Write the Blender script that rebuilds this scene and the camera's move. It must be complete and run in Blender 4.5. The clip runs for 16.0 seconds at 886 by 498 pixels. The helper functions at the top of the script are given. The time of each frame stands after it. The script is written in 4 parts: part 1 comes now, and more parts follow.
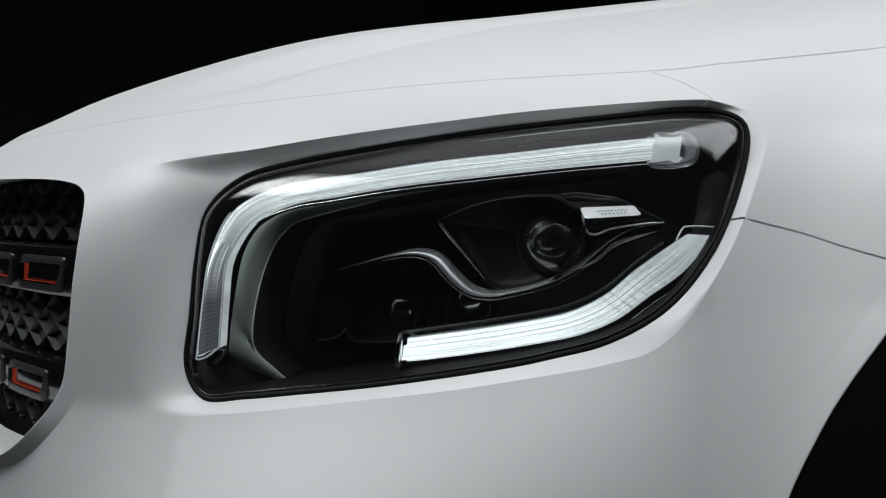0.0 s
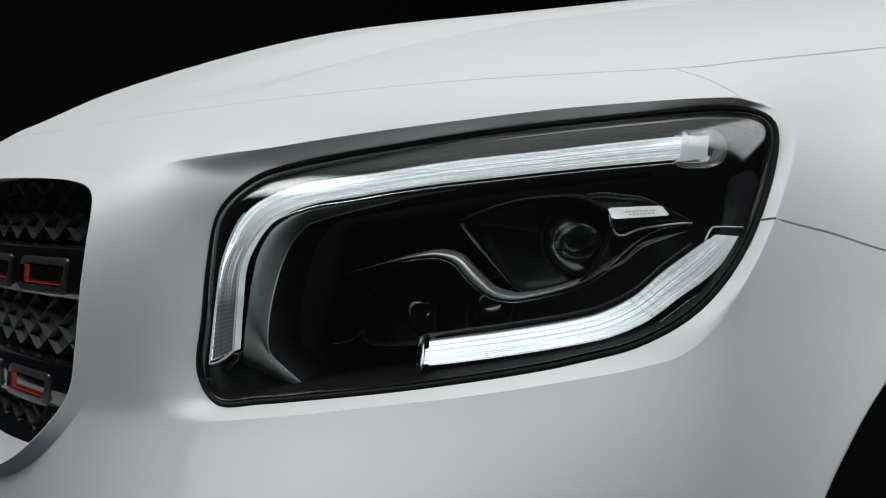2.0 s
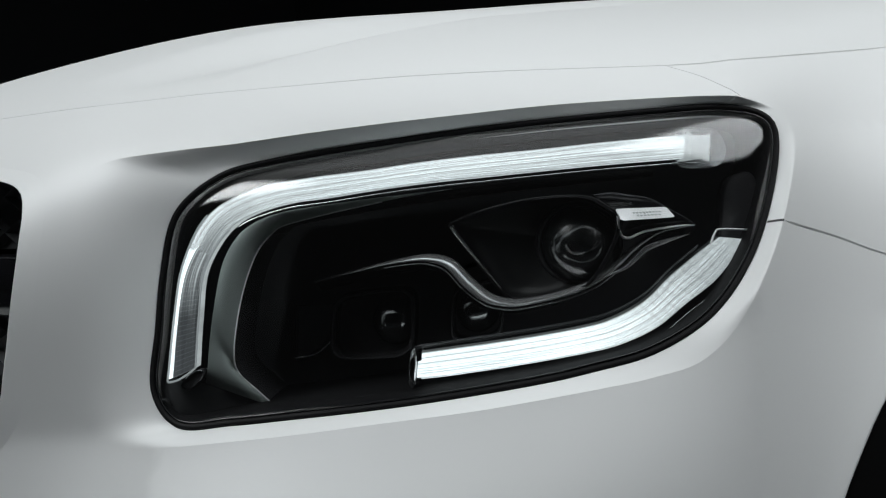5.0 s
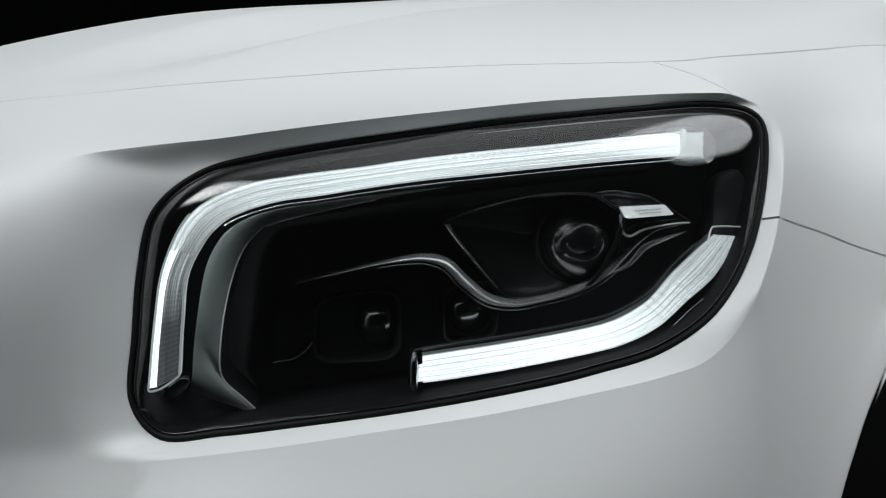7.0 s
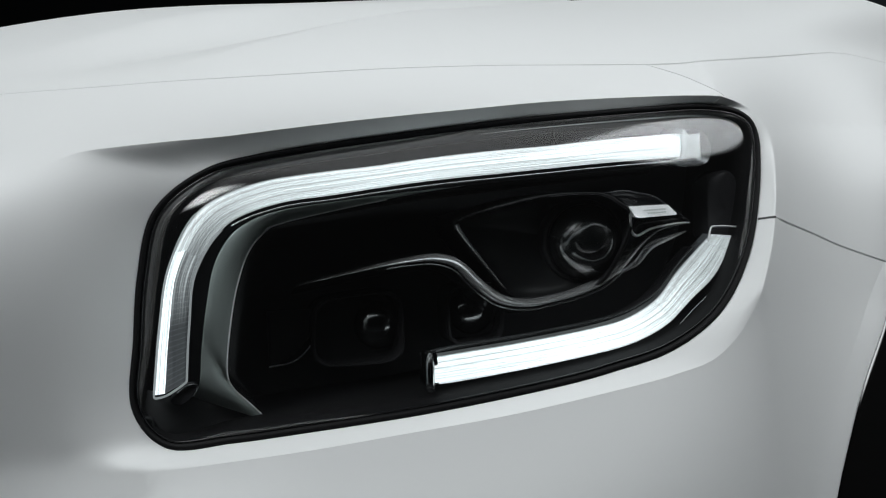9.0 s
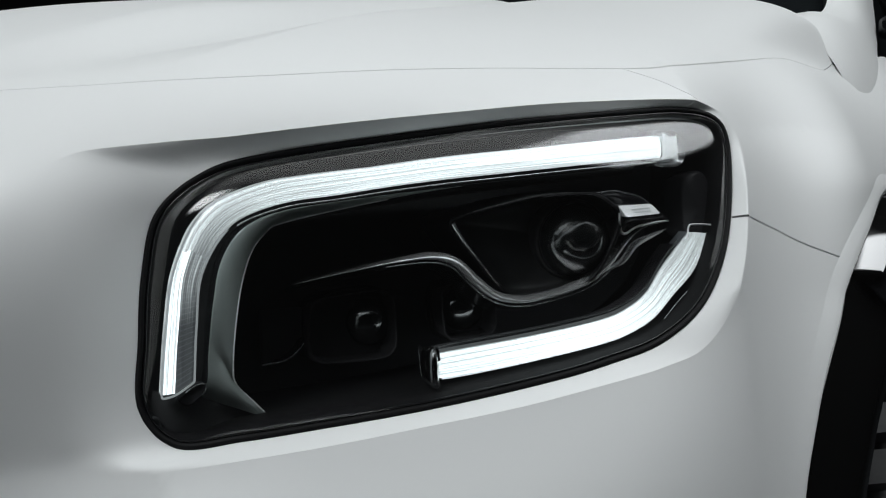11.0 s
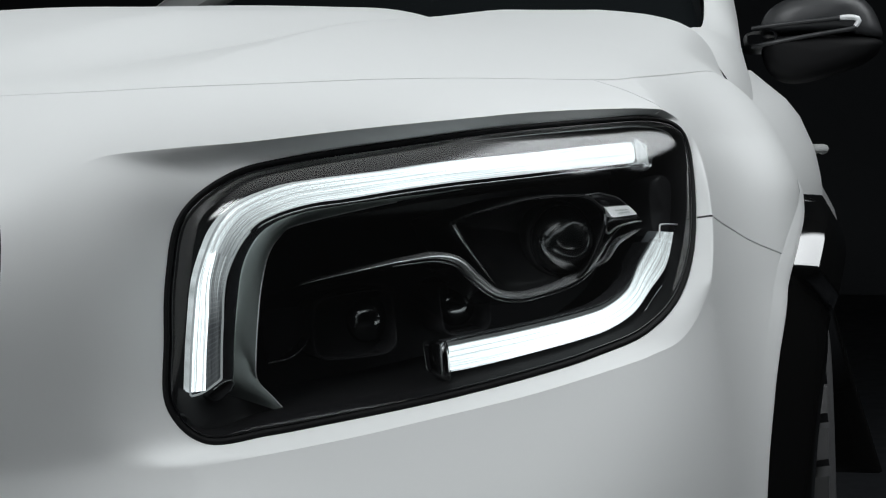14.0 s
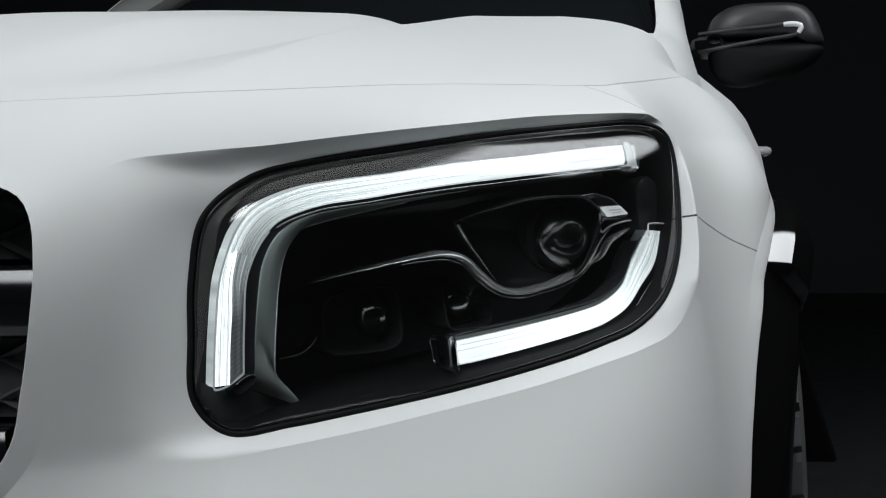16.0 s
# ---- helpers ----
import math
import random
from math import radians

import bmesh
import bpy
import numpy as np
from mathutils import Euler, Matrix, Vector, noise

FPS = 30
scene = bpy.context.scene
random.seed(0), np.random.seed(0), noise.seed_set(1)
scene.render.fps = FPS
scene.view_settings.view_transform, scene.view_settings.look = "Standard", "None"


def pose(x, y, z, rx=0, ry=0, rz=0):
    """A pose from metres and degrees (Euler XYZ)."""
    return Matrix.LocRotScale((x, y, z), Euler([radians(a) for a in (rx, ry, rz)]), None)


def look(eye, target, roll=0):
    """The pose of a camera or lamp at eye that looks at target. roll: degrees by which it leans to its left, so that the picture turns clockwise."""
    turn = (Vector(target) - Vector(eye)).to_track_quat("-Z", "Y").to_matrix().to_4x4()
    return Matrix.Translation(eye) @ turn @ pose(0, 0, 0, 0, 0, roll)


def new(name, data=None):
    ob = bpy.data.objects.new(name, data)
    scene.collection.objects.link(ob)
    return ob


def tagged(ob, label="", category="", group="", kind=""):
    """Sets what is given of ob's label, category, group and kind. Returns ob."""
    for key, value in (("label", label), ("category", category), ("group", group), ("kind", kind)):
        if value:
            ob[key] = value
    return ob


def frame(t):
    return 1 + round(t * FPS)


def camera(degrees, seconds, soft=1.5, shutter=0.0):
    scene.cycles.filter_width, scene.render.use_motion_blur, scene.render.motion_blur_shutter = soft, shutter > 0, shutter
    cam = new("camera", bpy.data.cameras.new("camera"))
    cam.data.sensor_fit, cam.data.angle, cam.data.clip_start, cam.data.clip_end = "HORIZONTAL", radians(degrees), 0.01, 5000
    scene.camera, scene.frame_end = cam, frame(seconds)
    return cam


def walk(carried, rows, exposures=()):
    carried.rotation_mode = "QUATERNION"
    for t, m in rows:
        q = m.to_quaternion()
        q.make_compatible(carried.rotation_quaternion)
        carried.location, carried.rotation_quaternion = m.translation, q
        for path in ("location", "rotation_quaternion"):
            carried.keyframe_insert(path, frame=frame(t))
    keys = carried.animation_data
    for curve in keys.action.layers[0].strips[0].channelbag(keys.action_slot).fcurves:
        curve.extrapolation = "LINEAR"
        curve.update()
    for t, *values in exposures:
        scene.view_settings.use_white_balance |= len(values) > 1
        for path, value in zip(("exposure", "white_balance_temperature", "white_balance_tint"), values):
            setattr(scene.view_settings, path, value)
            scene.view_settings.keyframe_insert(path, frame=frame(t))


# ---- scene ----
cam = camera(39.7, 16.0, soft=1.15)
METRES, EYE, TILT, LEAN, TURN = 0.85, 0.88, -2.5, 1.0, 56.0
ROWS = [
    (0.0, 0.0, 0.0, 0.0, 0.0, 0.0, -0.0),
    (0.5, -0.0026, 0.0026, 0.0009, 0.08, -0.02, 0.01),
    (1.0, -0.0141, 0.0092, 0.0035, 0.03, -0.13, 0.06),
    (1.5, -0.0282, 0.0187, 0.0034, -0.24, -0.11, 0.06),
    (2.0, -0.0475, 0.0305, 0.0034, -1.12, -0.1, 0.07),
    (2.5, -0.0695, 0.0435, 0.0012, -2.28, 0.02, 0.1),
    (3.0, -0.0973, 0.0589, -0.0016, -3.93, 0.16, 0.15),
    (3.5, -0.1274, 0.0751, -0.0053, -5.52, 0.35, 0.16),
    (4.0, -0.1597, 0.0957, -0.0076, -7.08, 0.49, 0.22),
    (6.5, -0.3384, 0.1926, 0.0005, -16.37, 0.21, 0.62),
    (7.0, -0.3718, 0.2098, 0.0027, -18.31, 0.1, 0.74),
    (7.5, -0.4081, 0.2283, -0.001, -20.32, 0.29, 0.81),
    (8.0, -0.4423, 0.2445, -0.0015, -22.07, 0.32, 0.87),
    (8.5, -0.477, 0.2607, -0.0018, -23.78, 0.35, 0.95),
    (9.0, -0.5113, 0.2756, -0.0027, -25.5, 0.39, 1.05),
    (11.5, -0.6705, 0.3234, 0.0072, -33.76, -0.13, 1.37),
    (12.0, -0.6989, 0.3323, 0.0039, -35.33, 0.01, 1.49),
    (12.5, -0.7268, 0.3409, 0.001, -36.69, 0.14, 1.67),
    (13.0, -0.758, 0.3488, 0.0016, -37.95, 0.1, 1.72),
    (13.5, -0.7876, 0.3561, 0.0017, -39.02, 0.09, 1.83),
    (14.0, -0.8181, 0.3617, 0.0017, -40.1, 0.08, 1.9),
    (14.5, -0.8446, 0.3656, 0.0014, -41.03, 0.08, 2.01),
    (15.0, -0.8723, 0.37, 0.0014, -41.98, 0.07, 2.08),
    (15.5, -0.8945, 0.3719, 0.0011, -42.72, 0.06, 2.15),
    (16.0, -0.9136, 0.3735, 0.0007, -43.4, 0.07, 2.22),
]
walk(cam, [(t, pose(1.5465, -0.392, EYE, TILT, LEAN, TURN) @ pose(METRES * x, METRES * y, METRES * z, 90 + pitch, roll, yaw)) for t, x, y, z, yaw, pitch, roll in ROWS])


# ---- light ----
world = bpy.data.worlds.new("studio")
world.use_nodes = True
world.node_tree.nodes["Background"].inputs["Color"].default_value = (0.5, 0.55, 0.6, 1)
world.node_tree.nodes["Background"].inputs["Strength"].default_value = 0.06
scene.world = world


def softbox(name, eye, target, wide, deep, power, colour=(1.0, 1.0, 1.0), core=0.16):
    data = bpy.data.lights.new(name, "AREA")
    data.shape, data.size, data.size_y, data.energy, data.color = "RECTANGLE", wide, deep, power / (core + 0.5) ** 2, colour
    data.use_nodes = True
    t = data.node_tree
    where, apart, both = (t.nodes.new(n) for n in ("ShaderNodeNewGeometry", "ShaderNodeSeparateXYZ", "ShaderNodeMath"))
    both.operation = "MULTIPLY"
    t.links.new(where.outputs["Parametric"], apart.inputs[0])
    for i, axis in enumerate("XY"):
        off, size, edge = (t.nodes.new("ShaderNodeMath") for _ in range(3))
        ramp = t.nodes.new("ShaderNodeMapRange")
        off.operation, size.operation = "SUBTRACT", "ABSOLUTE"
        off.inputs[1].default_value = 0.5
        ramp.interpolation_type = "SMOOTHSTEP"
        ramp.inputs["From Min"].default_value, ramp.inputs["From Max"].default_value = 0.5, core
        t.links.new(apart.outputs[axis], off.inputs[0])
        t.links.new(off.outputs[0], size.inputs[0])
        t.links.new(size.outputs[0], ramp.inputs["Value"])
        t.links.new(ramp.outputs[0], both.inputs[i])
    t.links.new(both.outputs[0], t.nodes["Emission"].inputs["Strength"])
    ob = new(name, data)
    ob.matrix_world = look(eye, target)
    return ob


softbox("overhead_softbox", (0.7, 0.5, 3.4), (0.7, 0.5, 0), 4.6, 4.2, 20.5, (0.957, 1.0, 1.024))
softbox("key_softbox", (-0.4, -1.8, 3.2), (0.5, 0.2, 0.7), 2.4, 1.8, 58, (0.957, 1.0, 1.024))
softbox("rear_softbox", (2.3, 1.2, 2.9), (0.9, 0.7, 0.9), 2.2, 2.4, 48, (0.957, 1.0, 1.024), 0.36)


# ---- materials ----
def material(name, colour, rough=0.5, metal=0.0, grain=0.0, scale=200.0, bump=0.0, coat=0.0, emit=None, strength=0.0):
    m = bpy.data.materials.new(name)
    m.use_nodes = True
    t, b = m.node_tree, m.node_tree.nodes["Principled BSDF"]
    b.inputs["Base Color"].default_value = (*colour, 1)
    b.inputs["Roughness"].default_value, b.inputs["Metallic"].default_value = rough, metal
    b.inputs["Coat Weight"].default_value = coat
    if emit:
        b.inputs["Emission Color"].default_value, b.inputs["Emission Strength"].default_value = (*emit, 1), strength
    if grain or bump:
        where = t.nodes.new("ShaderNodeTexCoord")
        fine = t.nodes.new("ShaderNodeTexNoise")
        fine.inputs["Scale"].default_value, fine.inputs["Detail"].default_value = scale, 4
        wide = t.nodes.new("ShaderNodeTexNoise")
        wide.inputs["Scale"].default_value, wide.inputs["Detail"].default_value = scale / 18, 2
        both = t.nodes.new("ShaderNodeMath")
        both.operation = "ADD"
        for n in (fine, wide):
            t.links.new(where.outputs["Object"], n.inputs["Vector"])
        t.links.new(fine.outputs["Fac"], both.inputs[0])
        t.links.new(wide.outputs["Fac"], both.inputs[1])
        if grain:
            ramp = t.nodes.new("ShaderNodeMapRange")
            ramp.inputs["From Min"].default_value, ramp.inputs["From Max"].default_value = 0.6, 1.4
            ramp.inputs["To Min"].default_value, ramp.inputs["To Max"].default_value = max(rough - grain, 0.02), rough + grain
            t.links.new(both.outputs[0], ramp.inputs["Value"])
            t.links.new(ramp.outputs[0], b.inputs["Roughness"])
        if bump:
            lift = t.nodes.new("ShaderNodeBump")
            lift.inputs["Strength"].default_value, lift.inputs["Distance"].default_value = bump, 0.0004
            t.links.new(fine.outputs["Fac"], lift.inputs["Height"])
            t.links.new(lift.outputs[0], b.inputs["Normal"])
    return m


WHITE = material("satin_white_paint", (0.78, 0.79, 0.785), 0.42, grain=0.03, scale=900, bump=0.02)
RUBBER = material("black_rubber", (0.012, 0.012, 0.013), 0.45, grain=0.08, scale=300)
GLOSS = material("gloss_black_plastic", (0.006, 0.006, 0.007), 0.12, grain=0.04, scale=60)
INNER = material("deep_black_plastic", (0.026, 0.026, 0.028), 0.22, grain=0.05, scale=80)
INNER.node_tree.nodes["Principled BSDF"].inputs["Specular IOR Level"].default_value = 0.12
SATIN = material("satin_black_plastic", (0.022, 0.023, 0.024), 0.34, grain=0.06, scale=400)
GREY = material("grained_grey_plastic", (0.34, 0.385, 0.37), 0.42, 0.62, grain=0.1, scale=1500, bump=0.6)
CHROME = material("chrome", (0.75, 0.76, 0.77), 0.12, 1.0, grain=0.05, scale=150)
SILVER = material("brushed_silver", (0.92, 0.93, 0.94), 0.2, 0.88, grain=0.03, scale=60)
RED = material("red_anodised_metal", (0.46, 0.045, 0.02), 0.35, 0.1, grain=0.1, scale=200)
MESH = material("black_grille_plastic", (0.05, 0.052, 0.054), 0.42, grain=0.1, scale=400, bump=0.2)
TYRE = material("tyre_rubber", (0.07, 0.07, 0.072), 0.6, grain=0.12, scale=250, bump=0.5)
FLOOR = material("dark_studio_floor", (0.022, 0.0235, 0.0265), 0.45, grain=0.15, scale=12)
WALL = material("black_studio_cloth", (0.070, 0.075, 0.082), 0.9, grain=0.05, scale=80)
TINT = material("tinted_glass", (0.01, 0.012, 0.013), 0.05)
FUNNEL = material("soft_black_plastic", (0.014, 0.0145, 0.015), 0.33, grain=0.05, scale=300)
FUNNEL.node_tree.nodes["Principled BSDF"].inputs["Specular IOR Level"].default_value = 0.25
SMOKE = material("smoked_reflector", (0.12, 0.125, 0.13), 0.18, 0.8, grain=0.06, scale=90)
PLATE = material("matt_silver_plate", (0.86, 0.87, 0.88), 0.4, 0.1, grain=0.05, scale=600)
LENS = material("dark_lens_glass", (0.004, 0.005, 0.005), 0.13)
LENS.node_tree.nodes["Principled BSDF"].inputs["IOR"].default_value = 2.6
SEAL = material("black_seal_rubber", (0.006, 0.006, 0.0065), 0.6, grain=0.08, scale=300)
SEAL.node_tree.nodes["Principled BSDF"].inputs["Specular IOR Level"].default_value = 0.15
VOID = material("matt_black_plastic", (0.007, 0.007, 0.0075), 0.55, grain=0.08, scale=200)
VOID.node_tree.nodes["Principled BSDF"].inputs["Specular IOR Level"].default_value = 0.07
CRYSTAL = material("frosted_clear_plastic", (0.30, 0.31, 0.32), 0.25, 0.9, grain=0.06, scale=120)
FLARE = material("mirror_black_plastic", (0.006, 0.006, 0.006), 0.04)
FLARE.node_tree.nodes["Principled BSDF"].inputs["IOR"].default_value = 2.3
SHELL = material("satin_dark_grey_shell", (0.03, 0.031, 0.033), 0.35, grain=0.06, scale=200)


def guide(name, low, high, fade=1.0, ticks=0.0, grooves=0.5, start=1.0, tiles=0.0):
    """Light guide: streaks and dim grooves along its length, dimmer by the share fade towards its far end and by the share start at the inner side of its near one, with fine cross ticks or dark joints between the tiles of its far end."""
    m = material(name, (0.12, 0.13, 0.14), 0.15)
    t, b = m.node_tree, m.node_tree.nodes["Principled BSDF"]
    where, scale, streak, ramp, apart, far, level = (t.nodes.new(n) for n in ("ShaderNodeUVMap", "ShaderNodeVectorMath", "ShaderNodeTexNoise", "ShaderNodeMapRange", "ShaderNodeSeparateXYZ", "ShaderNodeMapRange", "ShaderNodeMath"))
    scale.operation, level.operation = "MULTIPLY", "MULTIPLY"
    scale.inputs[1].default_value = (9.0, 0.45, 1.0)
    streak.inputs["Scale"].default_value, streak.inputs["Detail"].default_value, streak.inputs["Roughness"].default_value = 1.7, 4.0, 0.75
    ramp.inputs["From Min"].default_value, ramp.inputs["From Max"].default_value = 0.40, 0.60
    ramp.inputs["To Min"].default_value, ramp.inputs["To Max"].default_value = low, high
    far.inputs["From Min"].default_value, far.inputs["From Max"].default_value = 0.45, 0.85
    far.inputs["To Min"].default_value, far.inputs["To Max"].default_value = 1.0, fade
    t.links.new(where.outputs[0], scale.inputs[0])
    t.links.new(where.outputs[0], apart.inputs[0])
    t.links.new(scale.outputs[0], streak.inputs["Vector"])
    t.links.new(streak.outputs["Fac"], ramp.inputs["Value"])
    t.links.new(apart.outputs["Y"], far.inputs["Value"])
    t.links.new(ramp.outputs[0], level.inputs[0])
    t.links.new(far.outputs[0], level.inputs[1])
    many, part_, near, dim = (t.nodes.new("ShaderNodeMath") for _ in range(4))
    many.operation, part_.operation, near.operation, dim.operation = "MULTIPLY", "FRACT", "LESS_THAN", "MULTIPLY_ADD"
    many.inputs[1].default_value, near.inputs[1].default_value, dim.inputs[1].default_value, dim.inputs[2].default_value = 5.3, 0.16, -grooves, 1.0
    groove = t.nodes.new("ShaderNodeMath")
    groove.operation = "MULTIPLY"
    t.links.new(apart.outputs["X"], many.inputs[0])
    t.links.new(many.outputs[0], part_.inputs[0])
    t.links.new(part_.outputs[0], near.inputs[0])
    t.links.new(near.outputs[0], dim.inputs[0])
    t.links.new(level.outputs[0], groove.inputs[0])
    t.links.new(dim.outputs[0], groove.inputs[1])
    last = groove.outputs[0]
    if start < 1.0:
        first, less = t.nodes.new("ShaderNodeMapRange"), t.nodes.new("ShaderNodeMath")
        inner, share = t.nodes.new("ShaderNodeMapRange"), t.nodes.new("ShaderNodeMath")
        share.operation, less.operation, first.inputs["From Max"].default_value, first.inputs["To Min"].default_value, first.inputs["To Max"].default_value = "MULTIPLY_ADD", "MULTIPLY", 0.16, start - 1, 0.0
        inner.inputs["From Min"].default_value, inner.inputs["From Max"].default_value, share.inputs[2].default_value = 0.3, 0.5, 1.0
        t.links.new(apart.outputs["Y"], first.inputs["Value"])
        t.links.new(apart.outputs["X"], inner.inputs["Value"])
        t.links.new(first.outputs[0], share.inputs[0])
        t.links.new(inner.outputs[0], share.inputs[1])
        t.links.new(last, less.inputs[0])
        t.links.new(share.outputs[0], less.inputs[1])
        last = less.outputs[0]
    if tiles:
        many, part_, near, far_, joint, dim, less = (t.nodes.new("ShaderNodeMath") for _ in range(7))
        for n, how in zip((many, part_, near, far_, joint, dim, less), ("MULTIPLY", "FRACT", "LESS_THAN", "GREATER_THAN", "MULTIPLY", "MULTIPLY_ADD", "MULTIPLY")):
            n.operation = how
        many.inputs[1].default_value, near.inputs[1].default_value, far_.inputs[1].default_value, dim.inputs[1].default_value, dim.inputs[2].default_value = 36.0, 0.3, 0.66, -tiles, 1.0
        for a, to in ((apart.outputs["Y"], many), (many.outputs[0], part_), (part_.outputs[0], near), (apart.outputs["Y"], far_), (near.outputs[0], joint), (joint.outputs[0], dim), (last, less)):
            t.links.new(a, to.inputs[0])
        t.links.new(far_.outputs[0], joint.inputs[1])
        t.links.new(dim.outputs[0], less.inputs[1])
        last = less.outputs[0]
    if ticks:
        many, part_, near, plus = (t.nodes.new("ShaderNodeMath") for _ in range(4))
        many.operation, part_.operation, near.operation, plus.operation = "MULTIPLY", "FRACT", "LESS_THAN", "MULTIPLY_ADD"
        many.inputs[1].default_value, near.inputs[1].default_value, plus.inputs[1].default_value = 26.0, 0.18, ticks
        t.links.new(apart.outputs["Y"], many.inputs[0])
        t.links.new(many.outputs[0], part_.inputs[0])
        t.links.new(part_.outputs[0], near.inputs[0])
        t.links.new(near.outputs[0], plus.inputs[0])
        t.links.new(last, plus.inputs[2])
        last = plus.outputs[0]
    t.links.new(last, b.inputs["Emission Strength"])
    b.inputs["Emission Color"].default_value = (0.88, 0.98, 1.0, 1)
    return m


GUIDE_UPPER = (guide("lit_upper_face", 0.85, 1.75, 0.75, start=0.3), guide("lit_upper_flank", 0.10, 0.50, 0.85, 0.0, 0.7, 0.3), guide("lit_upper_edge", 0.4, 0.7))
GUIDE_NECK = guide("lit_neck", 0.3, 0.45, grooves=0.0)
GUIDE_SIDE = (guide("lit_side_face", 0.6, 2.0), guide("lit_side_flank", 0.003, 0.03, 20.0, 0.06), guide("lit_side_edge", 0.35, 0.6))
GUIDE_LOWER = (guide("lit_lower_face", 1.3, 2.4, 0.48, tiles=0.08), guide("lit_lower_flank", 0.35, 1.0, 0.07, 0.0, 0.8, tiles=0.9), guide("lit_lower_edge", 0.15, 0.35, 0.02))


def clear(name, tint, gloss_rough=0.02, ior=1.45, black_lift=0.0):
    m = bpy.data.materials.new(name)
    m.use_nodes = True
    t = m.node_tree
    t.nodes.remove(t.nodes["Principled BSDF"])
    out = t.nodes["Material Output"]
    mix, see, shine, fres = (t.nodes.new(n) for n in ("ShaderNodeMixShader", "ShaderNodeBsdfTransparent", "ShaderNodeBsdfGlossy", "ShaderNodeFresnel"))
    see.inputs["Color"].default_value = (*tint, 1)
    shine.inputs["Roughness"].default_value = gloss_rough
    fres.inputs["IOR"].default_value = ior
    t.links.new(fres.outputs[0], mix.inputs[0])
    t.links.new(see.outputs[0], mix.inputs[1])
    t.links.new(shine.outputs[0], mix.inputs[2])
    t.links.new(mix.outputs[0], out.inputs["Surface"])
    # faint diffuse share added to lift the blacks behind, standing in for lens veil
    if black_lift:
        veil, over = t.nodes.new("ShaderNodeBsdfDiffuse"), t.nodes.new("ShaderNodeMixShader")
        over.inputs[0].default_value = black_lift
        t.links.new(mix.outputs[0], over.inputs[1])
        t.links.new(veil.outputs[0], over.inputs[2])
        t.links.new(over.outputs[0], out.inputs["Surface"])
    return m


GLASS = clear("clear_headlamp_cover", (0.96, 0.97, 0.97), 0.035, 1.8, 0.006)

# ---- the car's skin ----
CORNER = np.array([0.625, 0.22, 0.0])
CHORD = math.radians(43)
AXIS_P = np.array([math.cos(CHORD), math.sin(CHORD), 0.0])
AXIS_Q = np.array([math.sin(CHORD), -math.cos(CHORD), 0.0])
CORE = np.array([0.30, 0.95, 0.50])
def to_pqz(P):
    d = P - CORNER
    return d @ AXIS_P, d @ AXIS_Q, P[..., 2]

def from_pqz(p, q, z):
    p, q, z = np.broadcast_arrays(p, q, z)
    return CORNER + p[..., None] * AXIS_P + q[..., None] * AXIS_Q + z[..., None] * np.array([0.0, 0, 1])

def lens_q(p, z):
    w = z - 0.8
    return 0.0206 + 0.1002 * p - 0.3211 * w - 0.2967 * p * p - 0.7642 * p * w + 0.6855 * w * w

def front_q(p, z):
    drop = np.maximum(0.9383 - z, 0)
    zc = np.where(z < 0.9383, 0.9383 - 0.0314 * (1 - np.exp(-drop / 0.0314)), z)
    right = np.maximum(p - 0.24, 0)
    left = np.maximum(-0.24 - p, 0)
    ramp = lambda v, a, c: np.clip((v - a) / (c - a), 0, 1) ** 2 * (3 - 2 * np.clip((v - a) / (c - a), 0, 1))
    under = np.maximum(np.interp(p, [-0.24, -0.2, -0.1, 0, 0.1, 0.2, 0.26], [0.686, 0.694, 0.707, 0.721, 0.740, 0.772, 0.806]) - z, 0)
    lean = 0.016 * np.tanh(under / 0.0042) * ramp(p, -0.30, -0.08) * (1 - ramp(p, 0.05, 0.225)) + 0.64 * under ** 2 / (under + 0.015) * ramp(p, -0.50, -0.12) * (1 - ramp(p, 0.10, 0.28))
    return lean + lens_q(np.clip(p, -0.5, 0.6), zc) + 0.0587 - 1.197 * right + 3.683 * right ** 2 + 9.727 * left ** 2 - 0.3562 * left + 0.3155 * drop ** 1.5 + 1.935 * right * drop - 3.337 * left * drop

def hood_z(x, y):
    s = np.clip((y - 0.15) / 1.3, -0.2, 1.3)
    a = np.abs(x)
    run = np.clip(s * 3, 0, 1)
    run = run * run * (3 - 2 * run)
    z = 1.009 + 0.1135 * (1 - np.abs(1 - s) ** 5.296 * np.sign(1 - s)) - 0.3064 * a ** 3
    d = a - 0.8859 + 0.2466 * s
    step = 1 / (1 + np.exp(-d / 0.1135))
    edge = 0.36 + 0.11 * (1 - np.exp(-np.maximum(y - 0.1, 0) / 0.12)) - a
    grow = np.clip((y - 0.11) / 0.4, 0, 1)
    fall = np.clip(edge / 0.09, 0, 1)
    back = np.clip((edge - 0.09) / 0.13, 0, 1)
    valley = 0.034 * grow * (2 - grow) * (np.sqrt(fall * fall + 0.0002) - 0.0141 - back * back * (3 - 2 * back) * 0.966)
    rise = np.clip((s - 0.25) / 0.7, 0, 1)
    shoulder = 0.0836 * rise * rise * (3 - 2 * rise) * (1 / (1 + np.exp(-(0.778 - a) / 0.010)) - 0.15 * np.clip((a - 0.6) / 0.15, 0, 1))
    return z + shoulder - valley + run * (0.145 * step + 0.0156 * np.exp(-(a / 0.2) ** 2))

